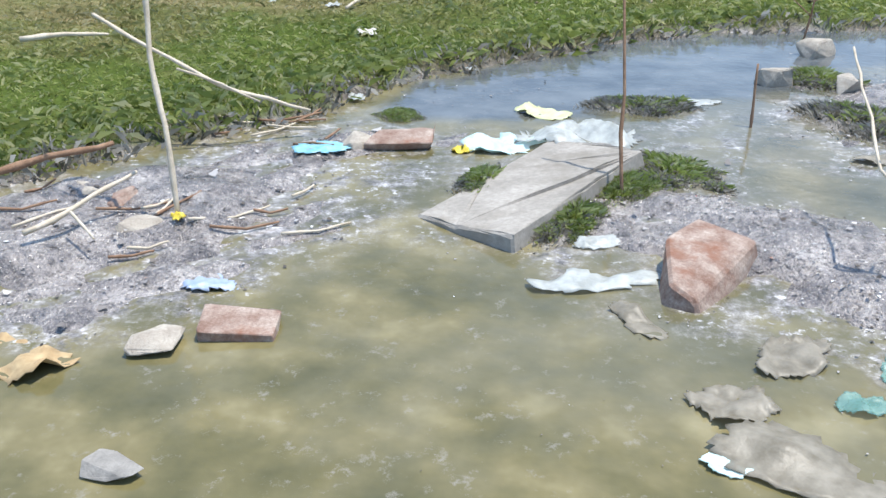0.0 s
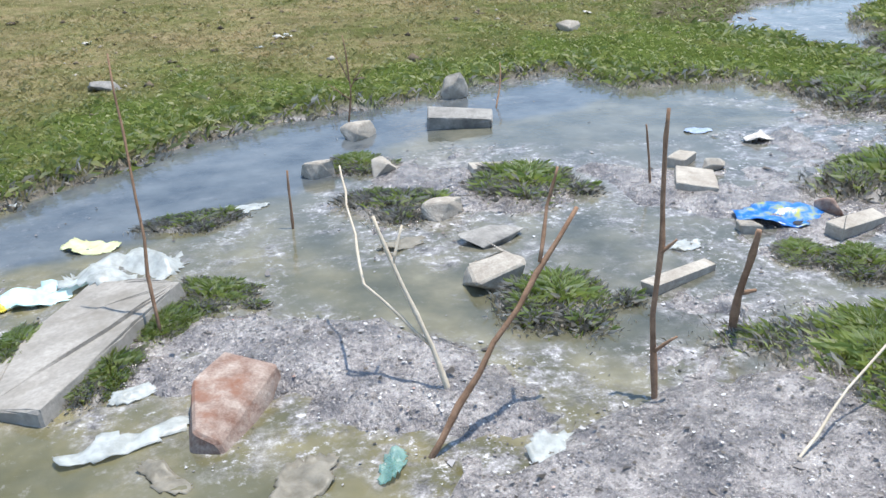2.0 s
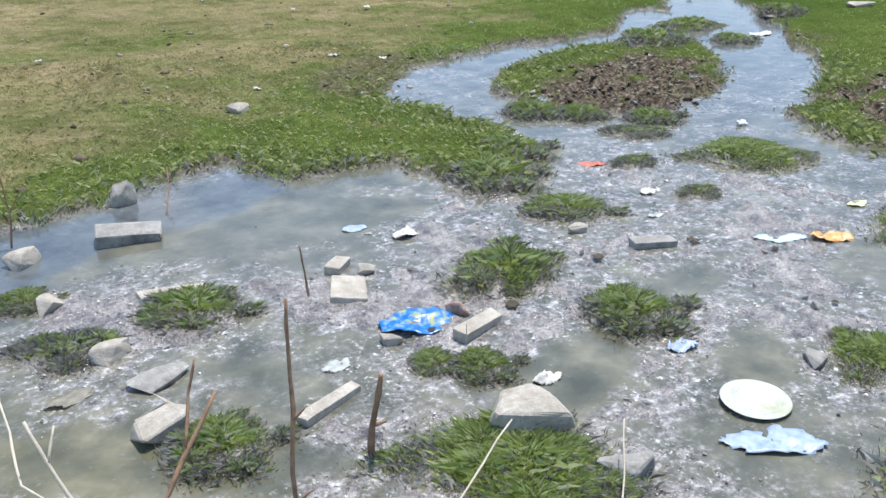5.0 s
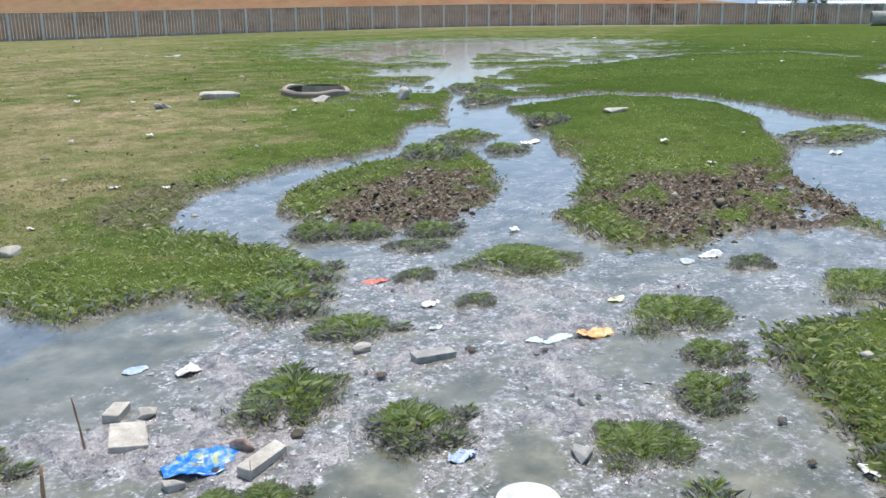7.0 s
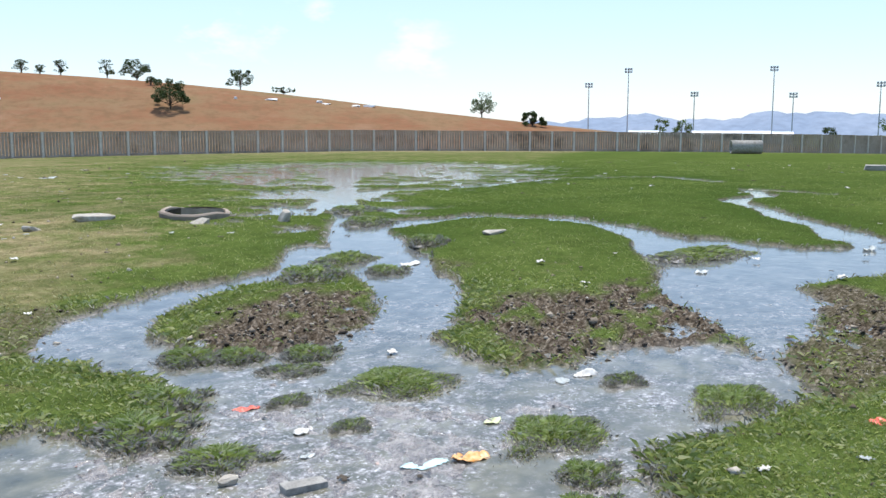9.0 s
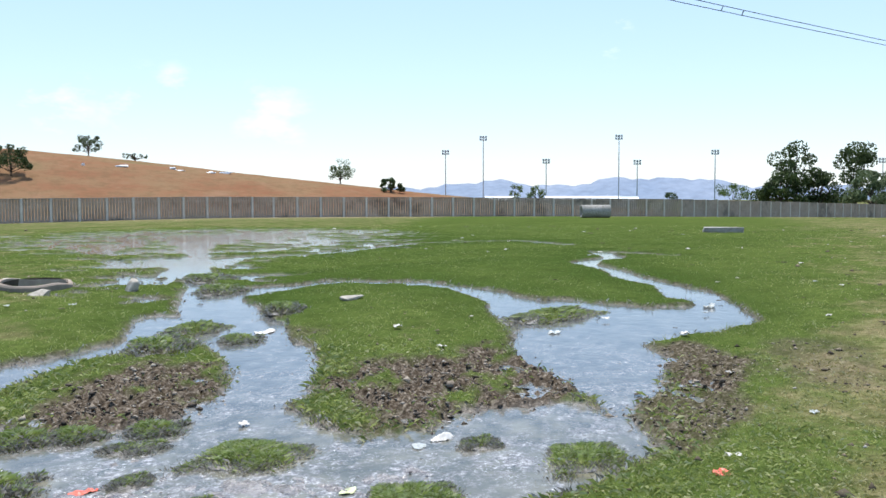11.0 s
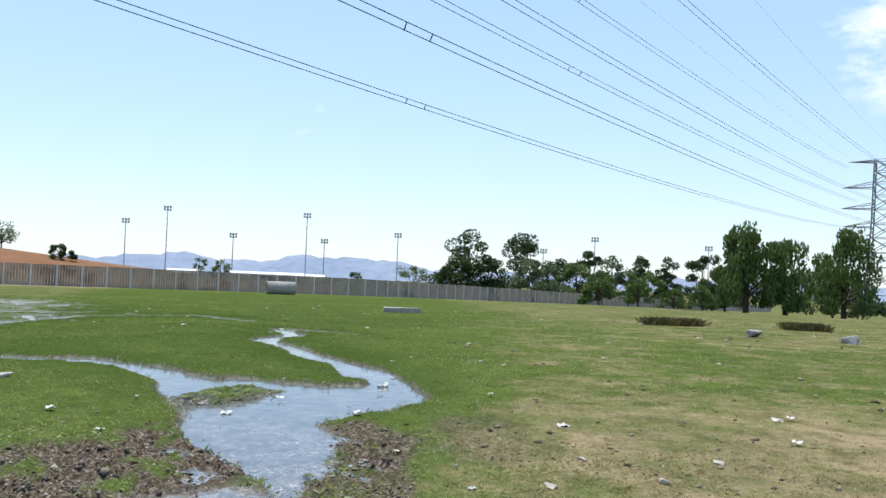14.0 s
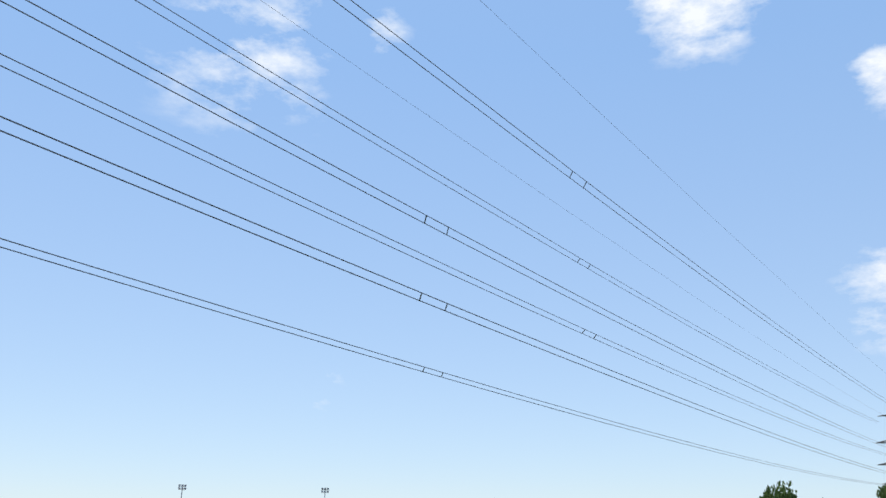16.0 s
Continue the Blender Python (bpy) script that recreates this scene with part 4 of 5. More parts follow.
for i, (n, x, y, l, w, turn, m, label, cr) in enumerate((
        ("plastic_bag", 1.1, 3.26, .42, .27, 20, F_WHITE, "crumpled white plastic bag on the slab", .09), ("plastic_bag", 0.9, 3.18, .34, .16, 15, F_CYAN, "torn pale cyan plastic bag on the slab", .06),
        ("plastic_bag", 0.98, 3.5, .2, .12, -10, F_LIME, "faded yellowish plastic bag awash in water", .03), ("plastic_wrapper", 0.775, 3.12, .07, .06, 0, F_YELLOW, "small yellow plastic wrapper at the slab", .03),
        ("plastic_film", 0.4, 3.06, .22, .1, 25, F_SKY, "sky-blue plastic film floating at the bank", .01), ("plastic_film", 1.13, 2.37, .3, .07, 18, F_WHITE, "twisted translucent plastic strip in water", .03),
        ("plastic_wrapper", 1.38, 2.83, .035, .03, 0, F_RED, "tiny orange-red wrapper on the silt", .01), ("plastic_film", 1.62, 2.12, .13, .06, 60, F_TEAL, "torn teal plastic film in the silt", .03),
        ("plastic_film", 1.54, 2.0, .12, .06, 10, F_TEAL, "torn teal plastic film in water", .02), ("plastic_film", 1.66, 1.92, .05, .14, 20, F_TEAL, "torn teal plastic strip in the silt", .02),
        ("plastic_film", 1.98, 2.06, .22, .16, 10, F_WHITE, "silty translucent plastic bag on the silt", .03), ("cloth", 0.13, 1.95, .26, .14, -20, F_CLOTH, "brown soaked cloth in the water", .06),
        ("plastic_film", 1.4, 1.84, .3, .16, -25, F_GREYFILM, "silted plastic sheet under murky water", .03), ("plastic_film", 1.3, 1.82, .09, .05, 0, F_CYAN, "pale cyan scrap under murky water", .01),
        ("plastic_film", 1.45, 2.14, .2, .12, 50, F_GREYFILM, "silted plastic film in water", .03), ("plastic_film", 1.33, 1.98, .16, .12, 10, F_GREYFILM, "silted brown film in water", .03), ("plastic_film", 1.2, 2.22, .18, .06, -50, F_GREYFILM, "silted plastic strip in water", .03),
        ("plastic_film", 0.36, 2.26, .14, .08, 0, F_PALEBLUE, "pale blue silted bag on the mud", .03), ("plastic_wrapper", 0.21, 2.49, .035, .03, 0, F_YELLOW, "small yellow wrapper at a twig", .02),
        ("plastic_film", 1.13, 2.56, .13, .06, 20, F_WHITE, "pale plastic scrap at the silt's edge", .02), ("plastic_wrapper", 3.08, 3.0, .34, .22, -15, F_BLUE, "bright blue and yellow plastic wrapper", .04),
        ("plastic_sheet", 3.53, 1.79, .36, .15, -38, F_PALEBLUE, "pale blue plastic sheet on the sludge", .045), ("plastic_wrapper", 4.92, 4.08, .2, .09, -20, F_RED, "red plastic wrapper in shallow water", .03), ("paper_scrap", 4.86, 3.57, .16, .1, 10, F_PAPER, "white paper scrap in the sludge", .03),
        ("plastic_wrapper", 5.06, 2.65, .22, .15, -30, F_ORANGE, "orange and white wrapper in the sludge", .06), ("plastic_wrapper", 4.87, 2.78, .26, .13, -30, F_CYAN, "white and cyan wrapper in the sludge", .02), ("plastic_cup", 2.69, 2.9, .13, .08, 20, F_WHITE, "flattened white plastic cup on the sludge", .02),
        ("paper_scrap", 3.75, 2.34, .16, .09, 0, F_PALEBLUE, "pale crumpled scrap on the sludge", .05), ("paper_scrap", 3.22, 2.44, .12, .08, 0, F_PAPER, "crumpled paper scrap behind the large stone", .05), ("paper_scrap", 3.5, 3.77, .15, .1, 0, F_PAPER, "white paper scrap by the bank", .03),
        ("plastic_film", 3.36, 3.98, .14, .1, 0, F_PALEBLUE, "blue plastic scrap by the bank", .02), ("paper_scrap", 4.62, 3.3, .1, .06, 0, F_WHITE, "white scrap in the sludge", .02), ("paper_scrap", 9.16, 6.26, .3, .2, 0, F_PAPER, "white paper scrap in the stream", .05),
        ("plastic_bag", 10.4, 3.55, .22, .14, 0, F_WHITE, "white plastic scrap in the pond", .08), ("plastic_bag", 12.9, 2.5, .3, .15, 0, F_WHITE, "white plastic scrap at the pond's edge", .08), ("plastic_bag", 6.6, 2.85, .2, .1, -20, F_PAPER, "white rubbish in shallow water", .05),
        ("plastic_film", 6.4, 2.9, .16, .09, 30, F_WHITE, "white plastic film in shallow water", .02), ("plastic_film", 5.55, 2.85, .14, .08, 0, F_LIME, "yellow scrap in shallow water", .02), ("plastic_disc", 6.52, 1.14, .13, .11, 0, F_RED, "faded red plastic lid on the grass", .03),
        ("paper_scrap", 6.9, 1.15, .22, .1, 20, F_PAPER, "white paper scrap on the grass", .03), ("paper_scrap", 15.4, 23.8, .9, .3, 20, F_WHITE, "white plastic sheet in the far grass", .1), ("paper_scrap", 10.6, 0.26, .2, .15, 0, F_PAPER, "white paper scrap on dry ground", .05),
        ("paper_scrap", 11.8, -1.95, .3, .15, 0, F_PAPER, "white paper scrap in the field", .05), ("paper_scrap", 1.9, 3.2, .2, .08, 20, F_GREYFILM, "grey silted scrap in water", .02), ("plastic_film", 1.45, 3.68, .26, .09, 20, F_WHITE, "white plastic strip in blue water", .02))):
    scrap(n, x, y, l, w, turn, m, label, cr, i)

# plate
bm = bmesh.new()
prof = ((0.0, 0.004), (0.078, 0.004), (0.088, 0.012), (0.118, 0.02), (0.122, 0.019), (0.12, 0.017), (0.09, 0.008), (0.08, 0.0), (0.0, 0.0))
rings = [[bm.verts.new((r * math.cos(k * math.pi / 24), r * math.sin(k * math.pi / 24), z)) for k in range(48)] if r else [bm.verts.new((0, 0, z))] for r, z in prof]
for r0, r1 in zip(rings, rings[1:]):
    for k in range(48):
        q = (k + 1) % 48
        bm.faces.new([r0[0], r1[k], r1[q]] if len(r0) == 1 else [r0[k], r1[0], r0[q]] if len(r1) == 1 else [r0[k], r1[k], r1[q], r0[q]])
bmesh.ops.recalc_face_normals(bm, faces=bm.faces)
M_PLATE = speckled("white_plate_plastic", (0.44, 0.44, 0.38), (0.62, 0.62, 0.57), 14, 0.4, 0.5, 0.05, 0.002, (0.36, 0.37, 0.22), local=True)
plate = part("plate", bm, M_PLATE, smooth_faces=True)
plate.matrix_world = pose(3.66, 1.96, float(fall(3.66, 1.96)) - 0.004, 3, -2, 0) @ Matrix.Scale(0.9, 4)
tagged(plate, "round white plastic plate on the sludge", "plate")

# small scattered rubbish over the field
bits = []
for k, (m, size) in enumerate(((F_WHITE, .07), (F_PAPER, .09), (M_BARK, .07), (M_BARK, .09))):
    bits.append(scrap("litter_scrap", 0, 0, size, size * 0.6, 0, m, "small white scrap of rubbish in the grass" if k < 2 else "small dark clod in the grass", size * 0.35, 90 + k, cells=6, group="scattered scraps"))
rs = random.Random(4)
made = 0
while made < 270:
    far = rs.random() ** 1.5
    rr, a = 3 + 38 * far, radians(rs.uniform(-18, 115))
    x, y = 1.7 + rr * math.cos(a), 0.3 + rr * math.sin(a)
    if dry_land(np.array([x]), np.array([y]))[0] < -0.25 and rs.random() < 0.4:
        continue
    b = rs.choice(bits)
    s = rs.uniform(0.5, 1.1) * (1 + rr / 25)
    copy_thing(b, pose(x, y, max(at_ground(x, y), float(fall(x, y))) + 0.008 + 0.02 * (rr > 8), 0, 0, rs.uniform(0, 360)) @ Matrix.Diagonal((s, s, s, 1)))
    made += 1
for b in bits:
    bpy.data.objects.remove(b)

# ---- fine debris on the silt ----
def flake_material():
    k = Nodes("rotted_debris", 0.5, 0, 0.4)
    k.colour(k.ramp(k.island(), (0.0, (0.03, 0.025, 0.02)), (0.3, (0.1, 0.08, 0.06)), (0.5, (0.2, 0.18, 0.165)), (0.8, (0.33, 0.31, 0.3)), (0.94, (0.5, 0.49, 0.48)), (0.985, (0.75, 0.75, 0.74)), (1.0, (0.32, 0.14, 0.08))))
    return k.m


def debris(count):
    """Rotted leaf and paper flakes lying on silt and in shallow water."""
    r = 1.2 * (9 / 1.2) ** rng.uniform(0, 1, count)
    a = np.radians(rng.uniform(0, 140, count))
    x, y = 1.8 + r * np.cos(a), 0.6 + r * np.sin(a)
    top = np.maximum(ground_height(x, y), fall(x, y) - 0.004)
    silt = sludge_level(x, y)
    keep = (dry_land(x, y) < 0.05) & (rng.uniform(0, 1, count) < 0.006 + 0.6 * smooth(silt + 0.006 * wave(x, y, 12, 3), -0.022, 0.005))
    x, y, top, r = x[keep], y[keep], top[keep], r[keep]
    n = len(x)
    ang = rng.uniform(0, 2 * np.pi, n)[:, None] + np.array([0, 1.4, 2.9, 4.6]) + rng.uniform(-0.4, 0.4, (n, 4))
    s = (np.exp(rng.normal(-6.35, 0.6, n)) * (0.55 + r / 3.5))[:, None] * rng.uniform(0.5, 1.5, (n, 4))
    v = np.stack([x[:, None] + s * np.cos(ang), y[:, None] + s * np.sin(ang), top[:, None] + 0.002 + np.abs(rng.normal(0, 0.3, (n, 4))) * s], 2)
    m = mesh_from("debris", v.reshape(-1, 3), np.arange(n * 4).reshape(-1, 4), 4)
    m.materials.append(flake_material())
    return m


tagged(new("debris", debris(120000)), "rotted leaf and paper flakes on grey silt", "debris", kind="stuff")

# ---- clods ----
def clods(name, x, y, size, flat, colours):
    """Many small angular lumps of earth, each a jittered octahedron."""
    n = len(x)
    dirs = np.array([(1, 0, 0), (0, 1, 0), (-1, 0, 0), (0, -1, 0), (0, 0, 1), (0, 0, -0.5)])
    v = dirs[None] * size[:, None, None] * rng.uniform(0.6, 1.4, (n, 6, 1)) + rng.normal(0, 0.22, (n, 6, 3)) * size[:, None, None]
    v[:, :, 2] *= flat
    v += np.stack([x, y, np.maximum(ground_height(x, y), fall(x, y) - 0.01)], 1)[:, None]
    f = np.array([(0, 1, 4), (1, 2, 4), (2, 3, 4), (3, 0, 4), (1, 0, 5), (2, 1, 5), (3, 2, 5), (0, 3, 5)])
    m = mesh_from(name, v.reshape(-1, 3), (np.arange(n)[:, None, None] * 6 + f[None]).reshape(-1, 3), 3)
    k = Nodes(name + "_earth", 0.85, 0, 0.25)
    k.colour(k.mix(k.math("MULTIPLY", k.noise(60, 4, 0.7), 0.5), k.ramp(k.island(), *colours), (0.03, 0.024, 0.018)))
    k.bump(k.noise(120, 3, 0.7), 0.6, 0.004)
    m.materials.append(k.m)
    return m


cand = 60000
rr, aa = 5 * (14 / 5) ** rng.uniform(0, 1, cand), np.radians(rng.uniform(0, 62, cand))
x, y = 1.7 + rr * np.cos(aa), 0.3 + rr * np.sin(aa)
keep = (rng.uniform(0, 1, cand) < 0.5 * mud_cover(x, y) ** 2) & (dry_land(x, y) > -0.12)
x, y = x[keep], y[keep]
tagged(new("mud_clods", clods("mud_clods", x, y, np.exp(rng.normal(-4.5, 0.45, len(x))), 0.6, ((0.0, (0.035, 0.027, 0.02)), (0.4, (0.12, 0.092, 0.068)), (0.75, (0.26, 0.215, 0.165)), (1.0, (0.48, 0.42, 0.34))))), "churned dark mud clods on the islands' shores", "mud", kind="stuff")
cand = 9000
rr, aa = 3.5 * (45 / 3.5) ** rng.uniform(0, 1, cand), np.radians(rng.uniform(-20, 100, cand))
x, y = 1.7 + rr * np.cos(aa), 0.3 + rr * np.sin(aa)
keep = (dry_land(x, y) > 0.1) & (rng.uniform(0, 1, cand) < 0.12 + 0.5 * dryness(x, y))
x, y, rr = x[keep], y[keep], rr[keep]
tagged(new("field_clods", clods("field_clods", x, y, np.exp(rng.normal(-4.6, 0.5, len(x))) * (1 + rr / 22), 0.75, ((0.0, (0.045, 0.035, 0.022)), (0.35, (0.14, 0.11, 0.07)), (0.75, (0.3, 0.24, 0.16)), (1.0, (0.6, 0.55, 0.48))))), "small dry clods and dung over the field", "clods", kind="stuff")

# ---- stems and twigs ----


def stem(name, pts, r0, r1, material, label, twigs=(), group="dead stems"):
    """A dead stem through points, with side twigs as parts."""
    top = None
    for k, line in enumerate([pts, *twigs]):
        a = [Vector(p) for p in line]
        fine = []
        for p, q in zip(a, a[1:]):
            for t in (0, 0.25, 0.5, 0.75):
                m = p.lerp(q, t)
                fine.append(m + Vector((noise.noise(m * 9), noise.noise(m * 9 + Vector((5, 0, 0))), noise.noise(m * 7))) * min(0.012, (q - p).length * 0.04))
        fine.append(a[-1])
        n = len(fine)
        ra, rb = (r0, r1) if k == 0 else (r0 * 0.6, r1 * 0.6)
        radii = [0.8 * (ra + (rb - ra) * i / (n - 1)) * (1.25 if i % 4 == 2 else 1.0) for i in range(n)]
        bm = bmesh.new()
        tube(bm, fine, radii, 7)
        ob = part(name if k == 0 else "twig", bm, material, top, smooth_faces=True)
        top = top or ob
    return tagged(top, label, "stem", group)


stem("dead_stem", [(1.68, 2.12, -0.02), (1.86, 2.22, 0.2), (2.08, 2.34, 0.42)], .009, .006, M_STICK, "slanting brown dead stem in the silt", [[(1.98, 2.29, .33), (2.02, 2.36, .42), (2.05, 2.38, .5)]])
stem("dead_stem", [(2.21, 2.18, -0.02), (2.22, 2.23, 0.2), (2.26, 2.31, 0.5), (2.27, 2.33, 0.62)], .009, .005, M_STICK, "upright brown dead stem in the silt", [[(2.21, 2.2, .13), (2.25, 2.18, .17)], [(2.24, 2.26, .33), (2.27, 2.25, .36)]])
stem("dead_stem", [(2.53, 2.41, -0.02), (2.55, 2.4, 0.17), (2.56, 2.38, 0.3)], .013, .009, M_STICK, "short dark stump stem in the sludge", [[(2.54, 2.4, .13), (2.58, 2.39, .14)]])
stem("pale_twig", [(1.8, 2.29, 0.0), (1.77, 2.36, .13), (1.72, 2.44, .26), (1.68, 2.52, .38)], .008, .005, M_PALE, "forked bleached twig standing in the silt", [[(1.77, 2.36, .13), (1.65, 2.48, .24), (1.66, 2.68, .32), (1.67, 2.88, .39)], [(1.71, 2.46, .29), (1.74, 2.5, .36)]])
stem("straw", [(2.3, 1.86, .02), (2.52, 1.98, .12), (2.8, 2.1, .22)], .004, .003, M_PALE, "long bent straw across a grass tuft")
stem("straw", [(2.85, 1.72, .03), (2.98, 1.85, .12), (3.08, 1.96, .2)], .004, .002, M_PALE, "long bent straw in a grass tuft")
stem("dead_stem", [(1.19, 2.8, 0.0), (1.17, 2.95, .32), (1.14, 3.12, .66)], .006, .003, M_STICK, "tall thin brown stem beside the slab")
stem("dead_stem", [(2.0, 4.62, .05), (2.02, 4.66, .2), (2.0, 4.7, .42)], .006, .003, M_STICK, "reddish dead weed at the grassy bank", [[(2.01, 4.64, .15), (1.92, 4.66, .22)], [(2.02, 4.66, .2), (2.08, 4.66, .3)], [(2.02, 4.66, .22), (1.96, 4.7, .35)]])
stem("pale_twig", [(0.21, 2.5, 0), (0.17, 2.56, .2), (0.12, 2.62, .34), (0.1, 2.7, .6), (0.08, 2.8, .9)], .008, .007, M_PALE, "tall pale reed with joints at the bank", [[(0.1, 2.7, .6), (0.02, 2.75, .75), (-.02, 2.8, .9)]])
stem("pale_twig", [(-0.3, 3.2, .3), (-0.1, 3.1, .24), (0.1, 3.1, .14), (0.32, 3.2, .06)], .007, .006, M_PALE, "long pale reed leaning on the bank", [[(-.1, 3.1, .24), (.05, 3.2, .12), (.2, 3.28, .06)], [(.0, 3.05, .2), (.2, 3.12, .1)]])
stem("branch", [(-0.28, 2.56, .05), (-0.18, 2.66, .07), (-0.06, 2.76, .08)], .012, .008, M_STICK, "dark branch lying on the muddy bank")
stem("branch", [(-0.04, 2.3, .04), (0.02, 2.42, .06), (0.08, 2.58, .08)], .008, .005, M_PALE, "pale twig lying on the mud", [[(0.02, 2.38, .06), (0.1, 2.32, .03)]])
stem("branch", [(-0.85, 3.7, .09), (-0.72, 3.78, .1), (-0.6, 3.86, .09)], .014, .006, M_PALE, "pale broken branch on the grass")
stem("branch", [(0.1, 4.6, .09), (0.18, 5.0, .11), (0.22, 5.42, .12)], .009, .006, M_PALE, "pale stick lying on the grass")
stem("branch", [(2.7, 4.66, .05), (2.76, 4.78, .12), (2.8, 4.9, .22)], .005, .003, M_STICK, "thin dark twig at the bank")
stem("dead_stem", [(1.6, 3.45, 0), (1.6, 3.47, .1), (1.6, 3.5, .2)], .006, .004, M_STICK, "short brown reed stub in water")
stem("dead_stem", [(2.85, 3.42, .02), (2.85, 3.45, .15), (2.84, 3.47, .26)], .006, .004, M_STICK, "orange-brown reed stub in the sludge")

rs = random.Random(12)
for k in range(26):
    x, y = rs.uniform(-0.45, 0.45), rs.uniform(2.3, 2.75)
    if k % 3 == 0:
        x, y = rs.uniform(0.0, 0.45), rs.uniform(3.05, 3.3)
    a, l = rs.uniform(-0.4, 1.2), rs.uniform(0.06, 0.22)
    p = [(x + t * l * math.cos(a + 0.3 * t), y + t * l * math.sin(a + 0.3 * t), max(at_ground(x + t * l * math.cos(a), y + t * l * math.sin(a)), float(fall(x, y))) + 0.006) for t in (0, 0.5, 1)]
    stem("twig_piece", p, .0045, .003, rs.choice((M_PALE, M_STICK, M_STICK)), "short dead twig lying on the muddy bank", group="twigs on the bank")

for k, (a, r, l) in enumerate(((46.8, 101, 1.9), (44.0, 102, .9), (43.6, 101.5, 1.1), (41.8, 102, 1.2), (40.9, 103, 1.7), (62, 98, .5), (49, 100, .5))):
    x, y = 1.74 + r * math.cos(radians(a)), 0.2 + r * math.sin(radians(a))
    stone("rubble_heap", x, y, l, l * 0.5, .35, a + 90, M_ROOF, "white heap of rubble on the dry hillside", 120 + k, group="rubble on the hill")

# ---- manhole, pipe and far slab ----
man = empty("manhole", 10.5, 11.45, at_ground(10.5, 11.45))
man.matrix_world = man.matrix_world @ pose(0, 0, 0.03, 0, 0, 40) @ pose(0, 0, 0, 0, -4, 0)
bm = bmesh.new()
ringed = []
for k in range(40):
    c, sn = math.cos(k * math.pi / 20), math.sin(k * math.pi / 20)
    up = 0.05 * noise.noise(Vector((c * 1.3, sn * 1.3, 0.4))) - 0.02
    ringed.append([bm.verts.new(((r + up * 0.5) * c, (r + up * 0.5) * sn, z)) for r, z in ((.54, -.25), (.53, .05 + up), (.51, .07 + up), (.445, .07 + up), (.44, -.25))])
for a, b in zip(ringed, ringed[1:] + ringed[:1]):
    for q in range(4):
        bm.faces.new((a[q], b[q], b[q + 1], a[q + 1]))
part("rim", bm, M_WALL, man, "broken grey concrete rim")
# inner lining in the dark bark colour paints the shade inside the shaft
bm = bmesh.new()
bmesh.ops.create_cone(bm, cap_ends=False, segments=40, radius1=.435, radius2=.435, depth=.27, matrix=Matrix.Translation((0, 0, -.09)))
bmesh.ops.create_circle(bm, cap_ends=True, segments=40, radius=.435, matrix=Matrix.Translation((0, 0, -.2)))
part("shaft", bm, M_BARK, man, "open shaft with its shade put into dark colour")
tagged(man, "open round concrete manhole in the grass", "manhole")

bm = bmesh.new()
n = 48
sect = [[], [], [], []]
for k in range(n):
    c, s = math.cos(2 * math.pi * k / n), math.sin(2 * math.pi * k / n)
    for j, (r, xx) in enumerate(((.47, -1.05), (.47, 1.05), (.38, 1.05), (.38, -1.05))):
        sect[j].append(bm.verts.new((xx, r * c, r * s)))
for j in range(4):
    for k in range(n):
        bm.faces.new((sect[j][k], sect[j][(k + 1) % n], sect[(j + 1) % 4][(k + 1) % n], sect[(j + 1) % 4][k]))
bmesh.ops.recalc_face_normals(bm, faces=bm.faces)
pipe = part("concrete_pipe", bm, M_CONC, smooth_faces=True)
pipe.matrix_world = pose(66, 21.4, at_ground(66, 21.4) + 0.46, 0, 0, -58)
tagged(pipe, "large grey concrete pipe lying before the wall", "pipe")
far_slab = stone("concrete_slab", 36.2, 6.75, 1.5, .8, .3, -80, M_CONC, "broken concrete slab lying in the field", 77, flat=True, group="")

# ---- precast wall ----
WALL = [(5, 64), (17.8, 61.5), (31.2, 58.3), (44, 55), (62, 47.5), (91, 21), (130, 5), (180, -16), (290, -58)]


def wall_piece_meshes():
    bm = bmesh.new()
    for k in range(9):
        vs = box(bm, -1.0 + (k + 0.5) * 2.0 / 9, 0, 0, 0.17, 0.05, 1.7)
    box(bm, 0, 0, 0.12, 2.0, 0.035, 0.12)
    box(bm, 0, 0, 1.4, 2.0, 0.035, 0.1)
    bm2 = bmesh.new()
    box(bm2, 0, 0, 0.0, 2.0, 0.05, 1.7)
    for k in range(4):
        box(bm2, 0, 0, 0.02 + k * 0.42, 1.98, 0.062, 0.4)
    bm3 = bmesh.new()
    box(bm3, 0, 0, -0.6, 0.16, 0.17, 2.36)
    bm4 = bmesh.new()
    box(bm4, 0, 0, 1.7, 2.0, 0.14, 0.07)
    return [bm, bm2, bm3, bm4]


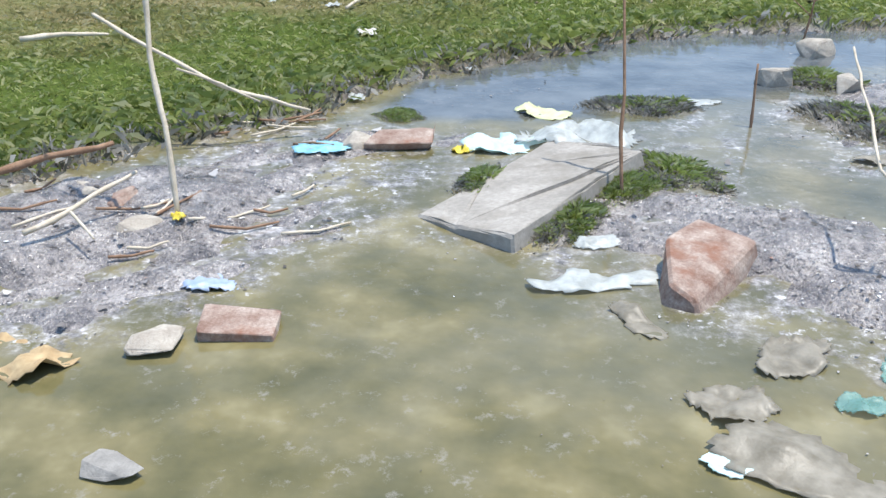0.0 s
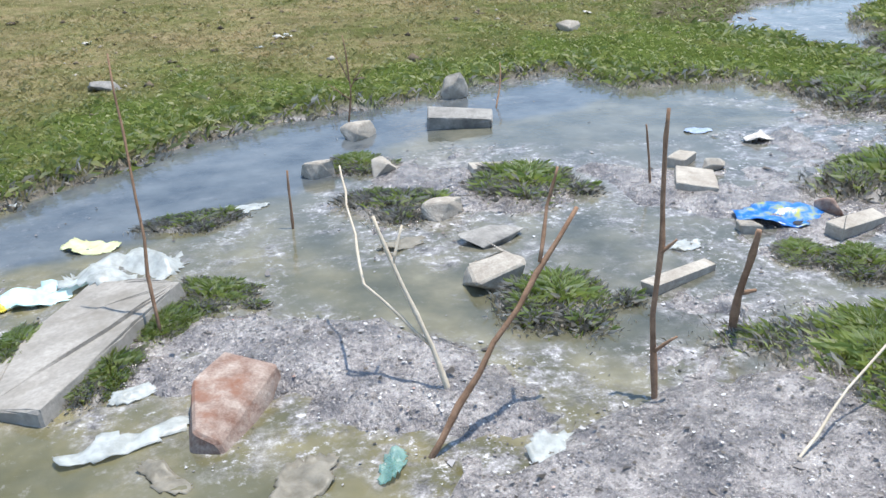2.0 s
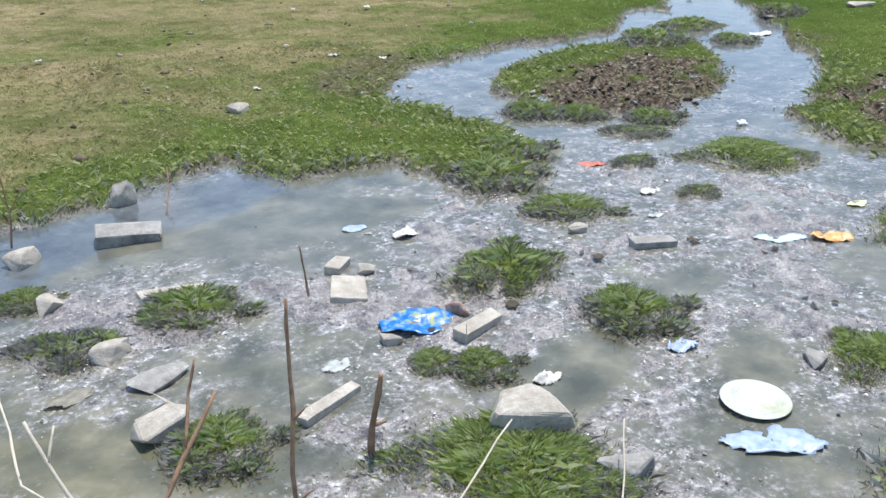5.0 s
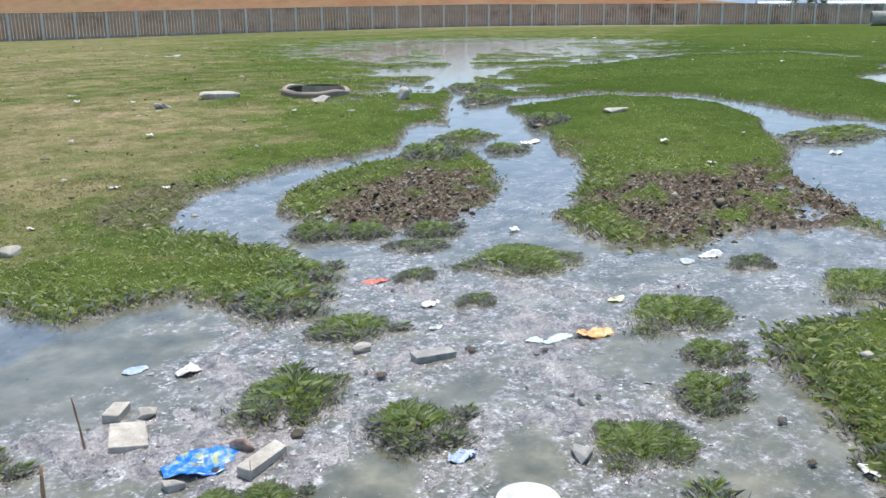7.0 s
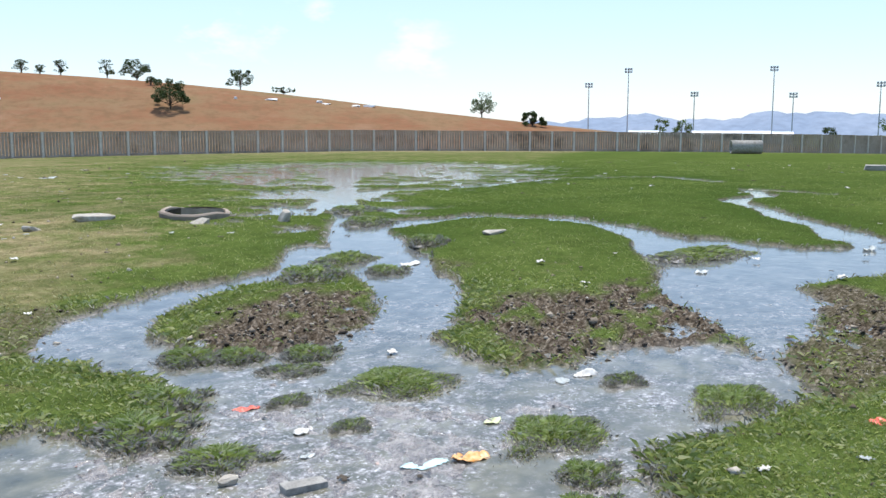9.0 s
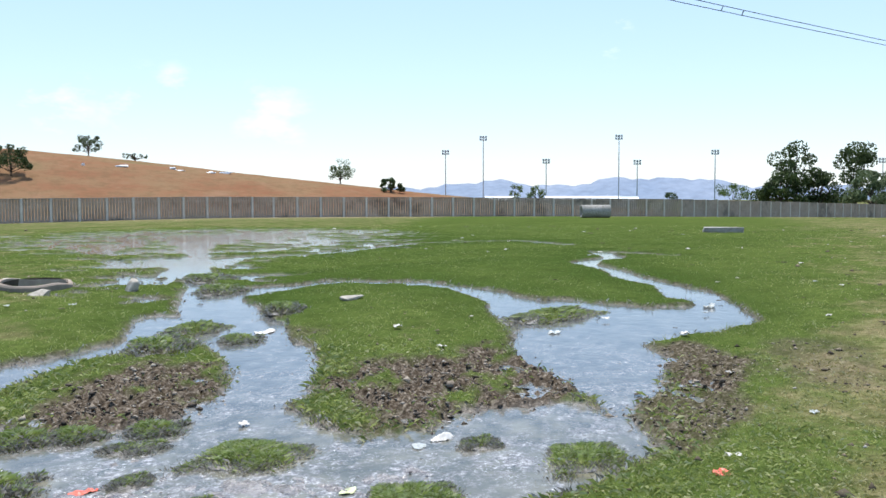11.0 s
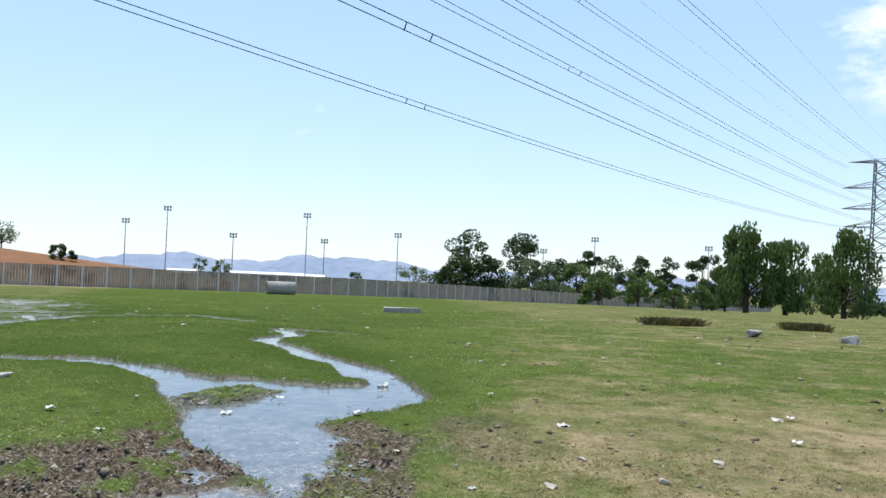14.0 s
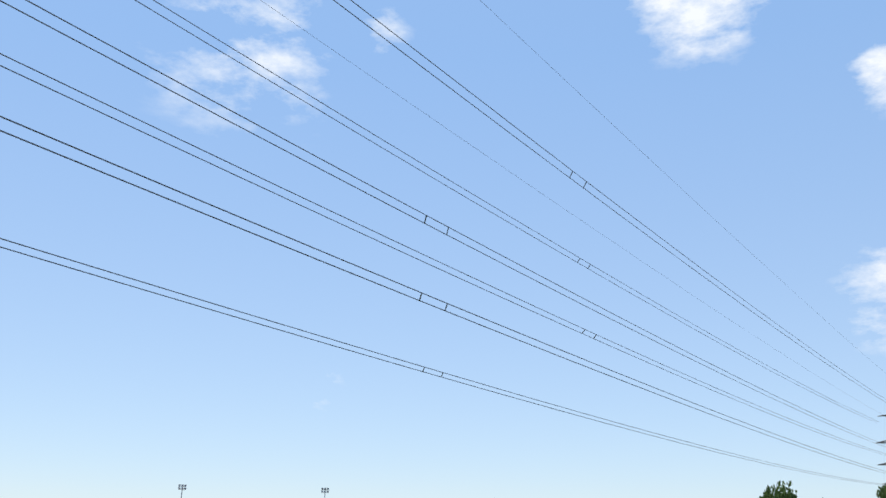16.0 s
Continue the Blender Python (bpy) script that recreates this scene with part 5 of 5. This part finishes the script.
PIECES = []
for nm, b in zip(("palisade_panel", "solid_panel", "post", "coping"), wall_piece_meshes()):
    m = bpy.data.meshes.new(nm)
    b.to_mesh(m)
    b.free()
    m.materials.append(M_POST if nm == "post" else M_WALL)
    PIECES.append(m)
wall = tagged(empty("wall_boundary", 0, 0, 0), "weathered brown-grey precast concrete boundary wall", "wall", kind="structure")
run = 0.0
for (ax, ay), (bx, by) in zip(WALL, WALL[1:]):
    length = math.hypot(bx - ax, by - ay)
    n = max(1, round(length / 2.0))
    turn = math.degrees(math.atan2(by - ay, bx - ax))
    for k in range(n):
        x, y = ax + (bx - ax) * (k + 0.5) / n, ay + (by - ay) * (k + 0.5) / n
        z = float(fall(x, y)) - 0.02
        px, py = ax + (bx - ax) * k / n, ay + (by - ay) * k / n
        stretch = Matrix.Diagonal((length / n / 2.0, 1, 1, 1))
        for nm, m, mx in (("panel", PIECES[0] if x < 91 else PIECES[1], pose(x, y, z, 0, 0, turn) @ stretch), ("post", PIECES[2], pose(px, py, float(fall(px, py)) - 0.02, 0, 0, turn)), ("coping", PIECES[3], pose(x, y, z, 0, 0, turn) @ stretch)):
            ob = new(nm, m)
            ob.parent = wall
            ob.matrix_world = mx

# ---- floodlight masts ----


def mast(az, dist, top):
    """A floodlight mast: tapered pole, head frame, lamps."""
    x, y = 1.74 + dist * math.cos(radians(az)), 0.2 + dist * math.sin(radians(az))
    z = float(fall(x, y))
    base = tagged(empty("floodlight_mast", x, y, z, az), "tall thin grey floodlight mast behind the wall", "floodlight mast", "floodlight masts")
    h = top - z
    bm = bmesh.new()
    rod(bm, (0, 0, 0), (0, 0, h), .18 * dist / 250, .1 * dist / 250, 8)
    part("pole", bm, M_MAST, base)
    s = 0.72 * dist / 250
    bm = bmesh.new()
    box(bm, 0, 0, h, .2 * s, 2.6 * s, .15 * s)
    box(bm, 0, 0, h - 1.0 * s, .2 * s, 2.6 * s, .15 * s)
    box(bm, 0, -1.2 * s, h - 1.0 * s, .2 * s, .15 * s, 1.1 * s)
    box(bm, 0, 1.2 * s, h - 1.0 * s, .2 * s, .15 * s, 1.1 * s)
    part("head_frame", bm, M_MAST, base)
    for k in range(6):
        bm = bmesh.new()
        box(bm, -.2 * s, (-1.0 + (k % 3)) * s, h + (-0.85 if k < 3 else 0.15) * s, .35 * s, .75 * s, .6 * s)
        part("lamp", bm, M_MAST, base)


for az_, el, dist in ((27.46, 2.55, 300), (25.12, 3.41, 260), (16.82, 3.4, 260), (21.23, 1.98, 420), (15.71, 1.87, 420), (11.17, 2.42, 300), (2.1, 1.79, 300), (-1.04, 2.6, 300), (-7.8, 2.25, 300)):
    mast(az_, dist, 1.65 + dist * math.tan(radians(el)))

# ---- trees ----


def tree(name, x, y, z, h, w, material, label, seed, leaves=1500, leaf=0.35, trunk=0.25, droop=0.0, gaps=0.3, low=0.15, category="tree"):
    """A tapered trunk with limbs and a crown of separate leaf clumps."""
    rs = np.random.default_rng(seed)
    leaves, leaf = int(leaves * 1.6), leaf * 0.78
    top = tagged(empty(name, x, y, z), label, category)
    bm = bmesh.new()
    tube(bm, [(0, 0, -0.5), (0.03 * h, 0.01 * h, h * 0.25), (0, 0.03 * h, h * 0.55), (0.02 * h, 0, h * 0.85)], [trunk, trunk * 0.8, trunk * 0.5, trunk * 0.15], 8)
    ends = []
    for k in range(20):
        a, up = k * 2.4 + rs.uniform(0, 1), rs.uniform(0.1 if low < 0.13 else 0.28, 0.95)
        z0 = h * rs.uniform(0.1, 0.12 + 0.4 * up)
        e = (math.cos(a) * w * 0.5 * rs.uniform(0.5, 0.95), math.sin(a) * w * 0.5 * rs.uniform(0.5, 0.95), h * max(up * 0.95, low * 0.6))
        e = (e[0] * (1.25 - 0.65 * up), e[1] * (1.25 - 0.65 * up), e[2])
        m = (e[0] * 0.45, e[1] * 0.45, z0 * 0.5 + e[2] * 0.5)
        tube(bm, [(0, 0, z0), m, e], [trunk * 0.4, trunk * 0.25, trunk * 0.08], 5)
        ends.append(e)
    ends.append((0, 0, h * 0.9))
    part("trunk", bm, M_BARK, top)
    c = np.array(ends)
    idx = rs.integers(0, len(c), leaves)
    rad = rs.uniform(0.45, 1.0, len(c))[idx] * min(w, h) * 0.23
    d = rs.normal(size=(leaves, 3))
    d /= np.linalg.norm(d, axis=1, keepdims=True)
    d *= (rs.uniform(gaps, 1, leaves) ** 0.6)[:, None]
    p = c[idx] + d * rad[:, None] * np.array([1, 1, 0.75])
    p[:, 2] -= droop * rs.uniform(0.1, 1.0, len(c))[idx] * rs.uniform(0, 1, leaves) ** 1.5 * h * 0.75
    p[:, 2] = np.clip(p[:, 2], low * h * rs.uniform(0.5, 1.3, leaves), h)
    u = rs.normal(size=(leaves, 3))
    u /= np.linalg.norm(u, axis=1, keepdims=True)
    if droop:
        u = u * 0.5 + np.array([0, 0, -1.0])
    v = np.cross(u, rs.normal(size=(leaves, 3)))
    v /= np.linalg.norm(v, axis=1, keepdims=True)
    s = (leaf * 0.8 * rs.uniform(0.5, 1.2, leaves))[:, None]
    q = np.stack([p - u * s, p + v * s * 0.55, p + u * s, p - v * s * 0.55], 1).reshape(-1, 3)
    m = mesh_from("crown", q, np.arange(leaves * 4).reshape(-1, 4), 4)
    m.materials.append(material)
    ob = new("crown", m)
    ob.parent = top
    return top


def planted(name, x, y, base, h, w, *rest, **more):
    """A tree whose foot stands on the ground and whose top reaches base + h."""
    g = float(ground_height(np.array([x]), np.array([y]))[0])
    return tree(name, x, y, g, h + base - g, w, *rest, **more)


planted("willow_tree", 149.4, -25.9, -2.35, 14.7, 9.5, M_LEAF_MID, "large green willow tree with drooping branches", 1, leaves=5200, leaf=.5, trunk=.5, droop=.5, low=.14)
planted("willow_tree", 148.2, -31.5, -2.2, 12, 8.5, M_LEAF_MID, "green willow tree with drooping branches", 2, leaves=4200, leaf=.5, trunk=.45, droop=.5, low=.12)
planted("willow_tree", 160.9, -43.5, -2.4, 15, 12, M_LEAF_MID, "large green willow tree near the pylon", 3, leaves=5200, leaf=.5, trunk=.5, droop=.5, low=.1)
for i, (x, y, zb, h, w, m, label, nl) in enumerate((
        (111.7, -2.5, -1.5, 4.5, 4.6, M_LEAF_MID, "round bright green bush before the wall", 2600), (126.5, -8, -1.9, 4.2, 4.2, M_LEAF_MID, "bright green bush before the wall", 2000), (141, -14.1, -1.7, 2.8, 4.2, M_LEAF_MID, "low green bush before the wall", 1200),
        (130.6, -16.9, -1.7, 3.4, 3.9, M_LEAF_MID, "dark green bush before the wall", 1600), (91.8, 54.1, 0.2, 3.2, 3.0, M_LEAF_DARK, "small bush on the hill's foot", 900), (185.7, 78.8, 0, 3.6, 4.0, M_LEAF_MID, "green bush behind the wall", 900), (178, 71, .2, 3.1, 4.4, M_LEAF_MID, "green bush behind the wall", 900),
        (183.9, 32.6, -.3, 3.7, 9.5, M_LEAF_MID, "broad green shrub behind the wall", 2200), (205, 50, -.5, 2.4, 4, M_LEAF_DARK, "dark shrub behind the wall", 700))):
    planted("bush", x, y, zb, h, w, m, label, 20 + i, leaves=nl, leaf=.28, trunk=.12, gaps=.1, low=.03, category="bush")
for i, (x, y, zb, h, w, m, label, nl, gaps) in enumerate((
        (190.5, 22, 0, 11.6, 11.5, M_LEAF_DARK, "tall dark eucalyptus tree with gaps in its crown", 3000, .5), (191.4, 11.7, .3, 11, 9.5, M_LEAF_DARK, "tall dark eucalyptus tree with gaps in its crown", 2400, .5), (181.6, 8.2, -.6, 6, 11, M_LEAF_PALE, "pale green tree behind the wall", 3000, .1),
        (185.2, 24.2, 0, 5.7, 10, M_LEAF_DARK, "dark green tree behind the wall", 2500, .1), (190, 18, 0, 5.5, 9, M_LEAF_DARK, "dark green tree behind the wall", 2000, .1), (201.7, -2.6, .7, 7.9, 6.5, M_LEAF_DARK, "dark tree behind the wall", 1800, .2), (191.6, -7, -.2, 7.2, 8.6, M_LEAF_PALE, "pale green tree behind the wall", 2200, .2),
        (188, 0, -.4, 5.5, 9, M_LEAF_MID, "green tree behind the wall", 2000, .2), (201.1, -13.0, -.1, 7.8, 6, M_LEAF_DARK, "dark cypress tree behind the wall", 1500, .2), (200.8, -18.7, 0, 7.7, 6, M_LEAF_DARK, "dark tree behind the wall", 1600, .3), (190.1, -24.8, -.8, 8.9, 8, M_LEAF_DARK, "dark tree beside the willows", 2200, .25),
        (187, -14, -.8, 4.5, 12, M_LEAF_MID, "green shrubs behind the wall", 2200, .1), (196, -30, -.8, 6, 12, M_LEAF_DARK, "dark trees behind the willows", 2200, .1), (200, -52, -2, 8, 14, M_LEAF_DARK, "dark trees behind the pylon", 2200, .1), (195, 3.5, 0, 6.2, 8, M_LEAF_DARK, "dark green tree behind the wall", 1800, .15))):
    planted("tree", x, y, zb, h, w, m, label, 40 + i, leaves=nl, leaf=.5, trunk=.28, gaps=gaps, low=.1)
for i, (x, y, h, w, nl) in enumerate(((59.2, 75.9, 3.0, 3.7, 2200), (92.1, 61.2, 2.9, 3.2, 900), (72.4, 99.6, 2.6, 4.5, 1500), (69.5, 101.5, 2.4, 2.0, 300), (85.6, 95.6, 2.7, 3.9, 1300), (56.5, 97.9, 1.5, 1.6, 200), (61.5, 98.5, 1.8, 1.6, 220), (59, 98.5, 1.1, 1.3, 150), (53, 98.5, 1.1, 1.3, 150), (90, 92, 1.0, 5, 400), (63, 84, .9, 1.2, 200))):
    g = float(ground_height(np.array([x]), np.array([y]))[0])
    tree("tree", x, y, g, h, w, M_LEAF_DARK if i != 1 else M_LEAF_PALE, "dark thorn tree standing on the dry hill", 70 + i, leaves=nl, leaf=.17, trunk=.09, gaps=.3, low=.15)
M_REED = blade_material("dry_reeds", (0.05, 0.045, 0.02), (0.12, 0.095, 0.045), (0.1, 0.11, 0.035), (0.22, 0.17, 0.085))
for x, y, n in ((34.6, -2.5, 4), (36.4, -7.6, 3)):
    for k in range(n):
        m = blade_mesh("reed_clump", rng.normal(0, .2, 500), rng.normal(0, .2, 500), np.zeros(500), rng.uniform(.08, .38, 500), rng.uniform(.012, .03, 500), rng.uniform(.1, .9, 500), M_REED, np.zeros(500))
        xx, yy = x + 0.35 * k * 0.35, y - 0.45 * k
        ob = tagged(new("reed_clump", m), "dark clump of reeds in the field", "reeds", "reed clumps")
        ob.matrix_world = pose(xx, yy, at_ground(xx, yy))

# ---- white sheds behind the wall ----
for x, y, l, h, turn in ((252, 86.5, 20, 2.6, -71), (256, 76, 8, 2.4, -71), (243, 108, 8, 2.6, -60)):
    g = float(fall(x, y))
    shed = tagged(empty("shed", x, y, g, turn), "long low white-roofed shed beyond the wall", "shed", "sheds beyond the wall")
    bm = bmesh.new()
    box(bm, 0, 0, 0, l, 10, 4.6 + h - 3)
    part("wall", bm, M_CONC, shed)
    bm = bmesh.new()
    vs = box(bm, 0, 0, 4.6 + h - 3, l + 1, 11, 1.0)
    for v in vs:
        if v.co.z > 5.1 + h - 3:
            v.co.y *= 0.1
    part("roof", bm, M_ROOF, shed)

# ---- pylon and power lines ----
PX, PY = 1.74 + 165 * math.cos(radians(-16.4)), 0.2 + 165 * math.sin(radians(-16.4))
PHI = 156.3
PZ = float(fall(PX, PY)) - 0.3
TX, TY = 1.74 + 165 * math.cos(radians(-17.3)), 0.2 + 165 * math.sin(radians(-17.3))
pylon = tagged(empty("pylon", TX, TY, PZ, PHI), "tall dark lattice steel power pylon with six arms", "pylon")
H = 1.65 + 165 * math.tan(radians(7.45)) - PZ


def half(z):
    """Half width of the tower's body at a height."""
    return float(np.interp(z, [0, H * 0.34, H * 0.6, H], [3.3, 2.1, 1.75, 1.5]))


levels = [0, H * .17, H * .34, H * .43, H * .52, H * .61, H * .7, H * .78, H * .86, H * .93, H]
for sx, sy in ((1, 1), (1, -1), (-1, 1), (-1, -1)):
    bm = bmesh.new()
    for a, b in zip(levels, levels[1:]):
        rod(bm, (sx * half(a), sy * half(a), a), (sx * half(b), sy * half(b), b), .11, .11, 4)
    part("leg", bm, M_STEEL, pylon)
bm = bmesh.new()
for a, b in zip(levels, levels[1:]):
    p, q = half(a), half(b)
    for k in range(4):
        c = [(1, 1), (-1, 1), (-1, -1), (1, -1)]
        (ux, uy), (vx, vy) = c[k], c[(k + 1) % 4]
        rod(bm, (ux * p, uy * p, a), (vx * q, vy * q, b), .055, .055, 4)
        rod(bm, (vx * p, vy * p, a), (ux * q, uy * q, b), .055, .055, 4)
        rod(bm, (ux * q, uy * q, b), (vx * q, vy * q, b), .05, .05, 4)
part("bracing", bm, M_STEEL, pylon)
ARMS = ((1.65 + 165 * math.tan(radians(3.56)) - PZ + 0.3, 6.2), (1.65 + 165 * math.tan(radians(4.7)) - PZ, 6.5), (1.65 + 165 * math.tan(radians(5.89)) - PZ, 6.3), (H - 0.3, 5.5))
for z, reach in ARMS:
    for s in (1, -1):
        bm = bmesh.new()
        for e in (-1, 1):
            rod(bm, (e * half(z), s * half(z), z), (0, s * reach, z + 0.1), .07, .06, 4)
            rod(bm, (e * half(z + .9), s * half(z + .9), z + (0.9 if z < H - 1 else .2)), (0, s * reach, z + 0.1), .06, .05, 4)
        for t in (0.3, 0.6, 0.85):
            rod(bm, (half(z) * (1 - t), s * (half(z) + t * (reach - half(z))), z), (-half(z) * (1 - t), s * (half(z) + t * (reach - half(z))), z + 0.9 * (1 - t)), .04, .04, 4)
        part("arm", bm, M_STEEL, pylon)

M_WIRE = speckled("aluminium_wire", (0.085, 0.095, 0.13), (0.13, 0.14, 0.175), 1, 0.6, 0.3, 0.0, 0.01)
DX, DY = math.cos(radians(PHI)), math.sin(radians(PHI))
for off, h0, twin, spacer_at in ((-3.63, 10.63, True, 126.5), (3.61, 10.62, True, 137.2), (-1.26, 14.79, True, 113.5), (1.61, 14.8, True, 134.1), (-2.96, 20.36, True, 110.1), (2.86, 20.37, True, 123.2), (3.3, 17.85, False, 0), (8.83, 17.85, False, 0)):
    line = tagged(empty("power_line", PX, PY, 0), "twin dark power cables strung from the pylon" if twin else "thin single earth wire above the cables", "power line", "power lines")
    for lift in ((0.22, -0.22) if twin else (0.0,)):
        bm = bmesh.new()
        pts = []
        for k in range(61):
            s = 260 * k / 60
            z = 1.65 + h0 - 0.0426 * s + 0.000184 * s * s
            pts.append((-DY * off + DX * s - DY * lift * 0.9, DX * off + DY * s + DX * lift * 0.9, z + lift * 0.25))
        tube(bm, pts, [0.018 if twin else 0.005] * len(pts), 5)
        ob = part("cable", bm, M_WIRE, line)
    if twin:
        for s in (spacer_at,):
            z = 1.65 + h0 - 0.0426 * s + 0.000184 * s * s
            for ds in (0, 1.6):
                bm = bmesh.new()
                a = [(-DY * off + DX * (s + ds + l) - DY * l * 0.9, DX * off + DY * (s + ds + l) + DX * l * 0.9, z + l * 0.25) for l in (0.22, -0.22)]
                rod(bm, a[0], a[1], .025, .025, 5)
                part("spacer", bm, M_WIRE, line)
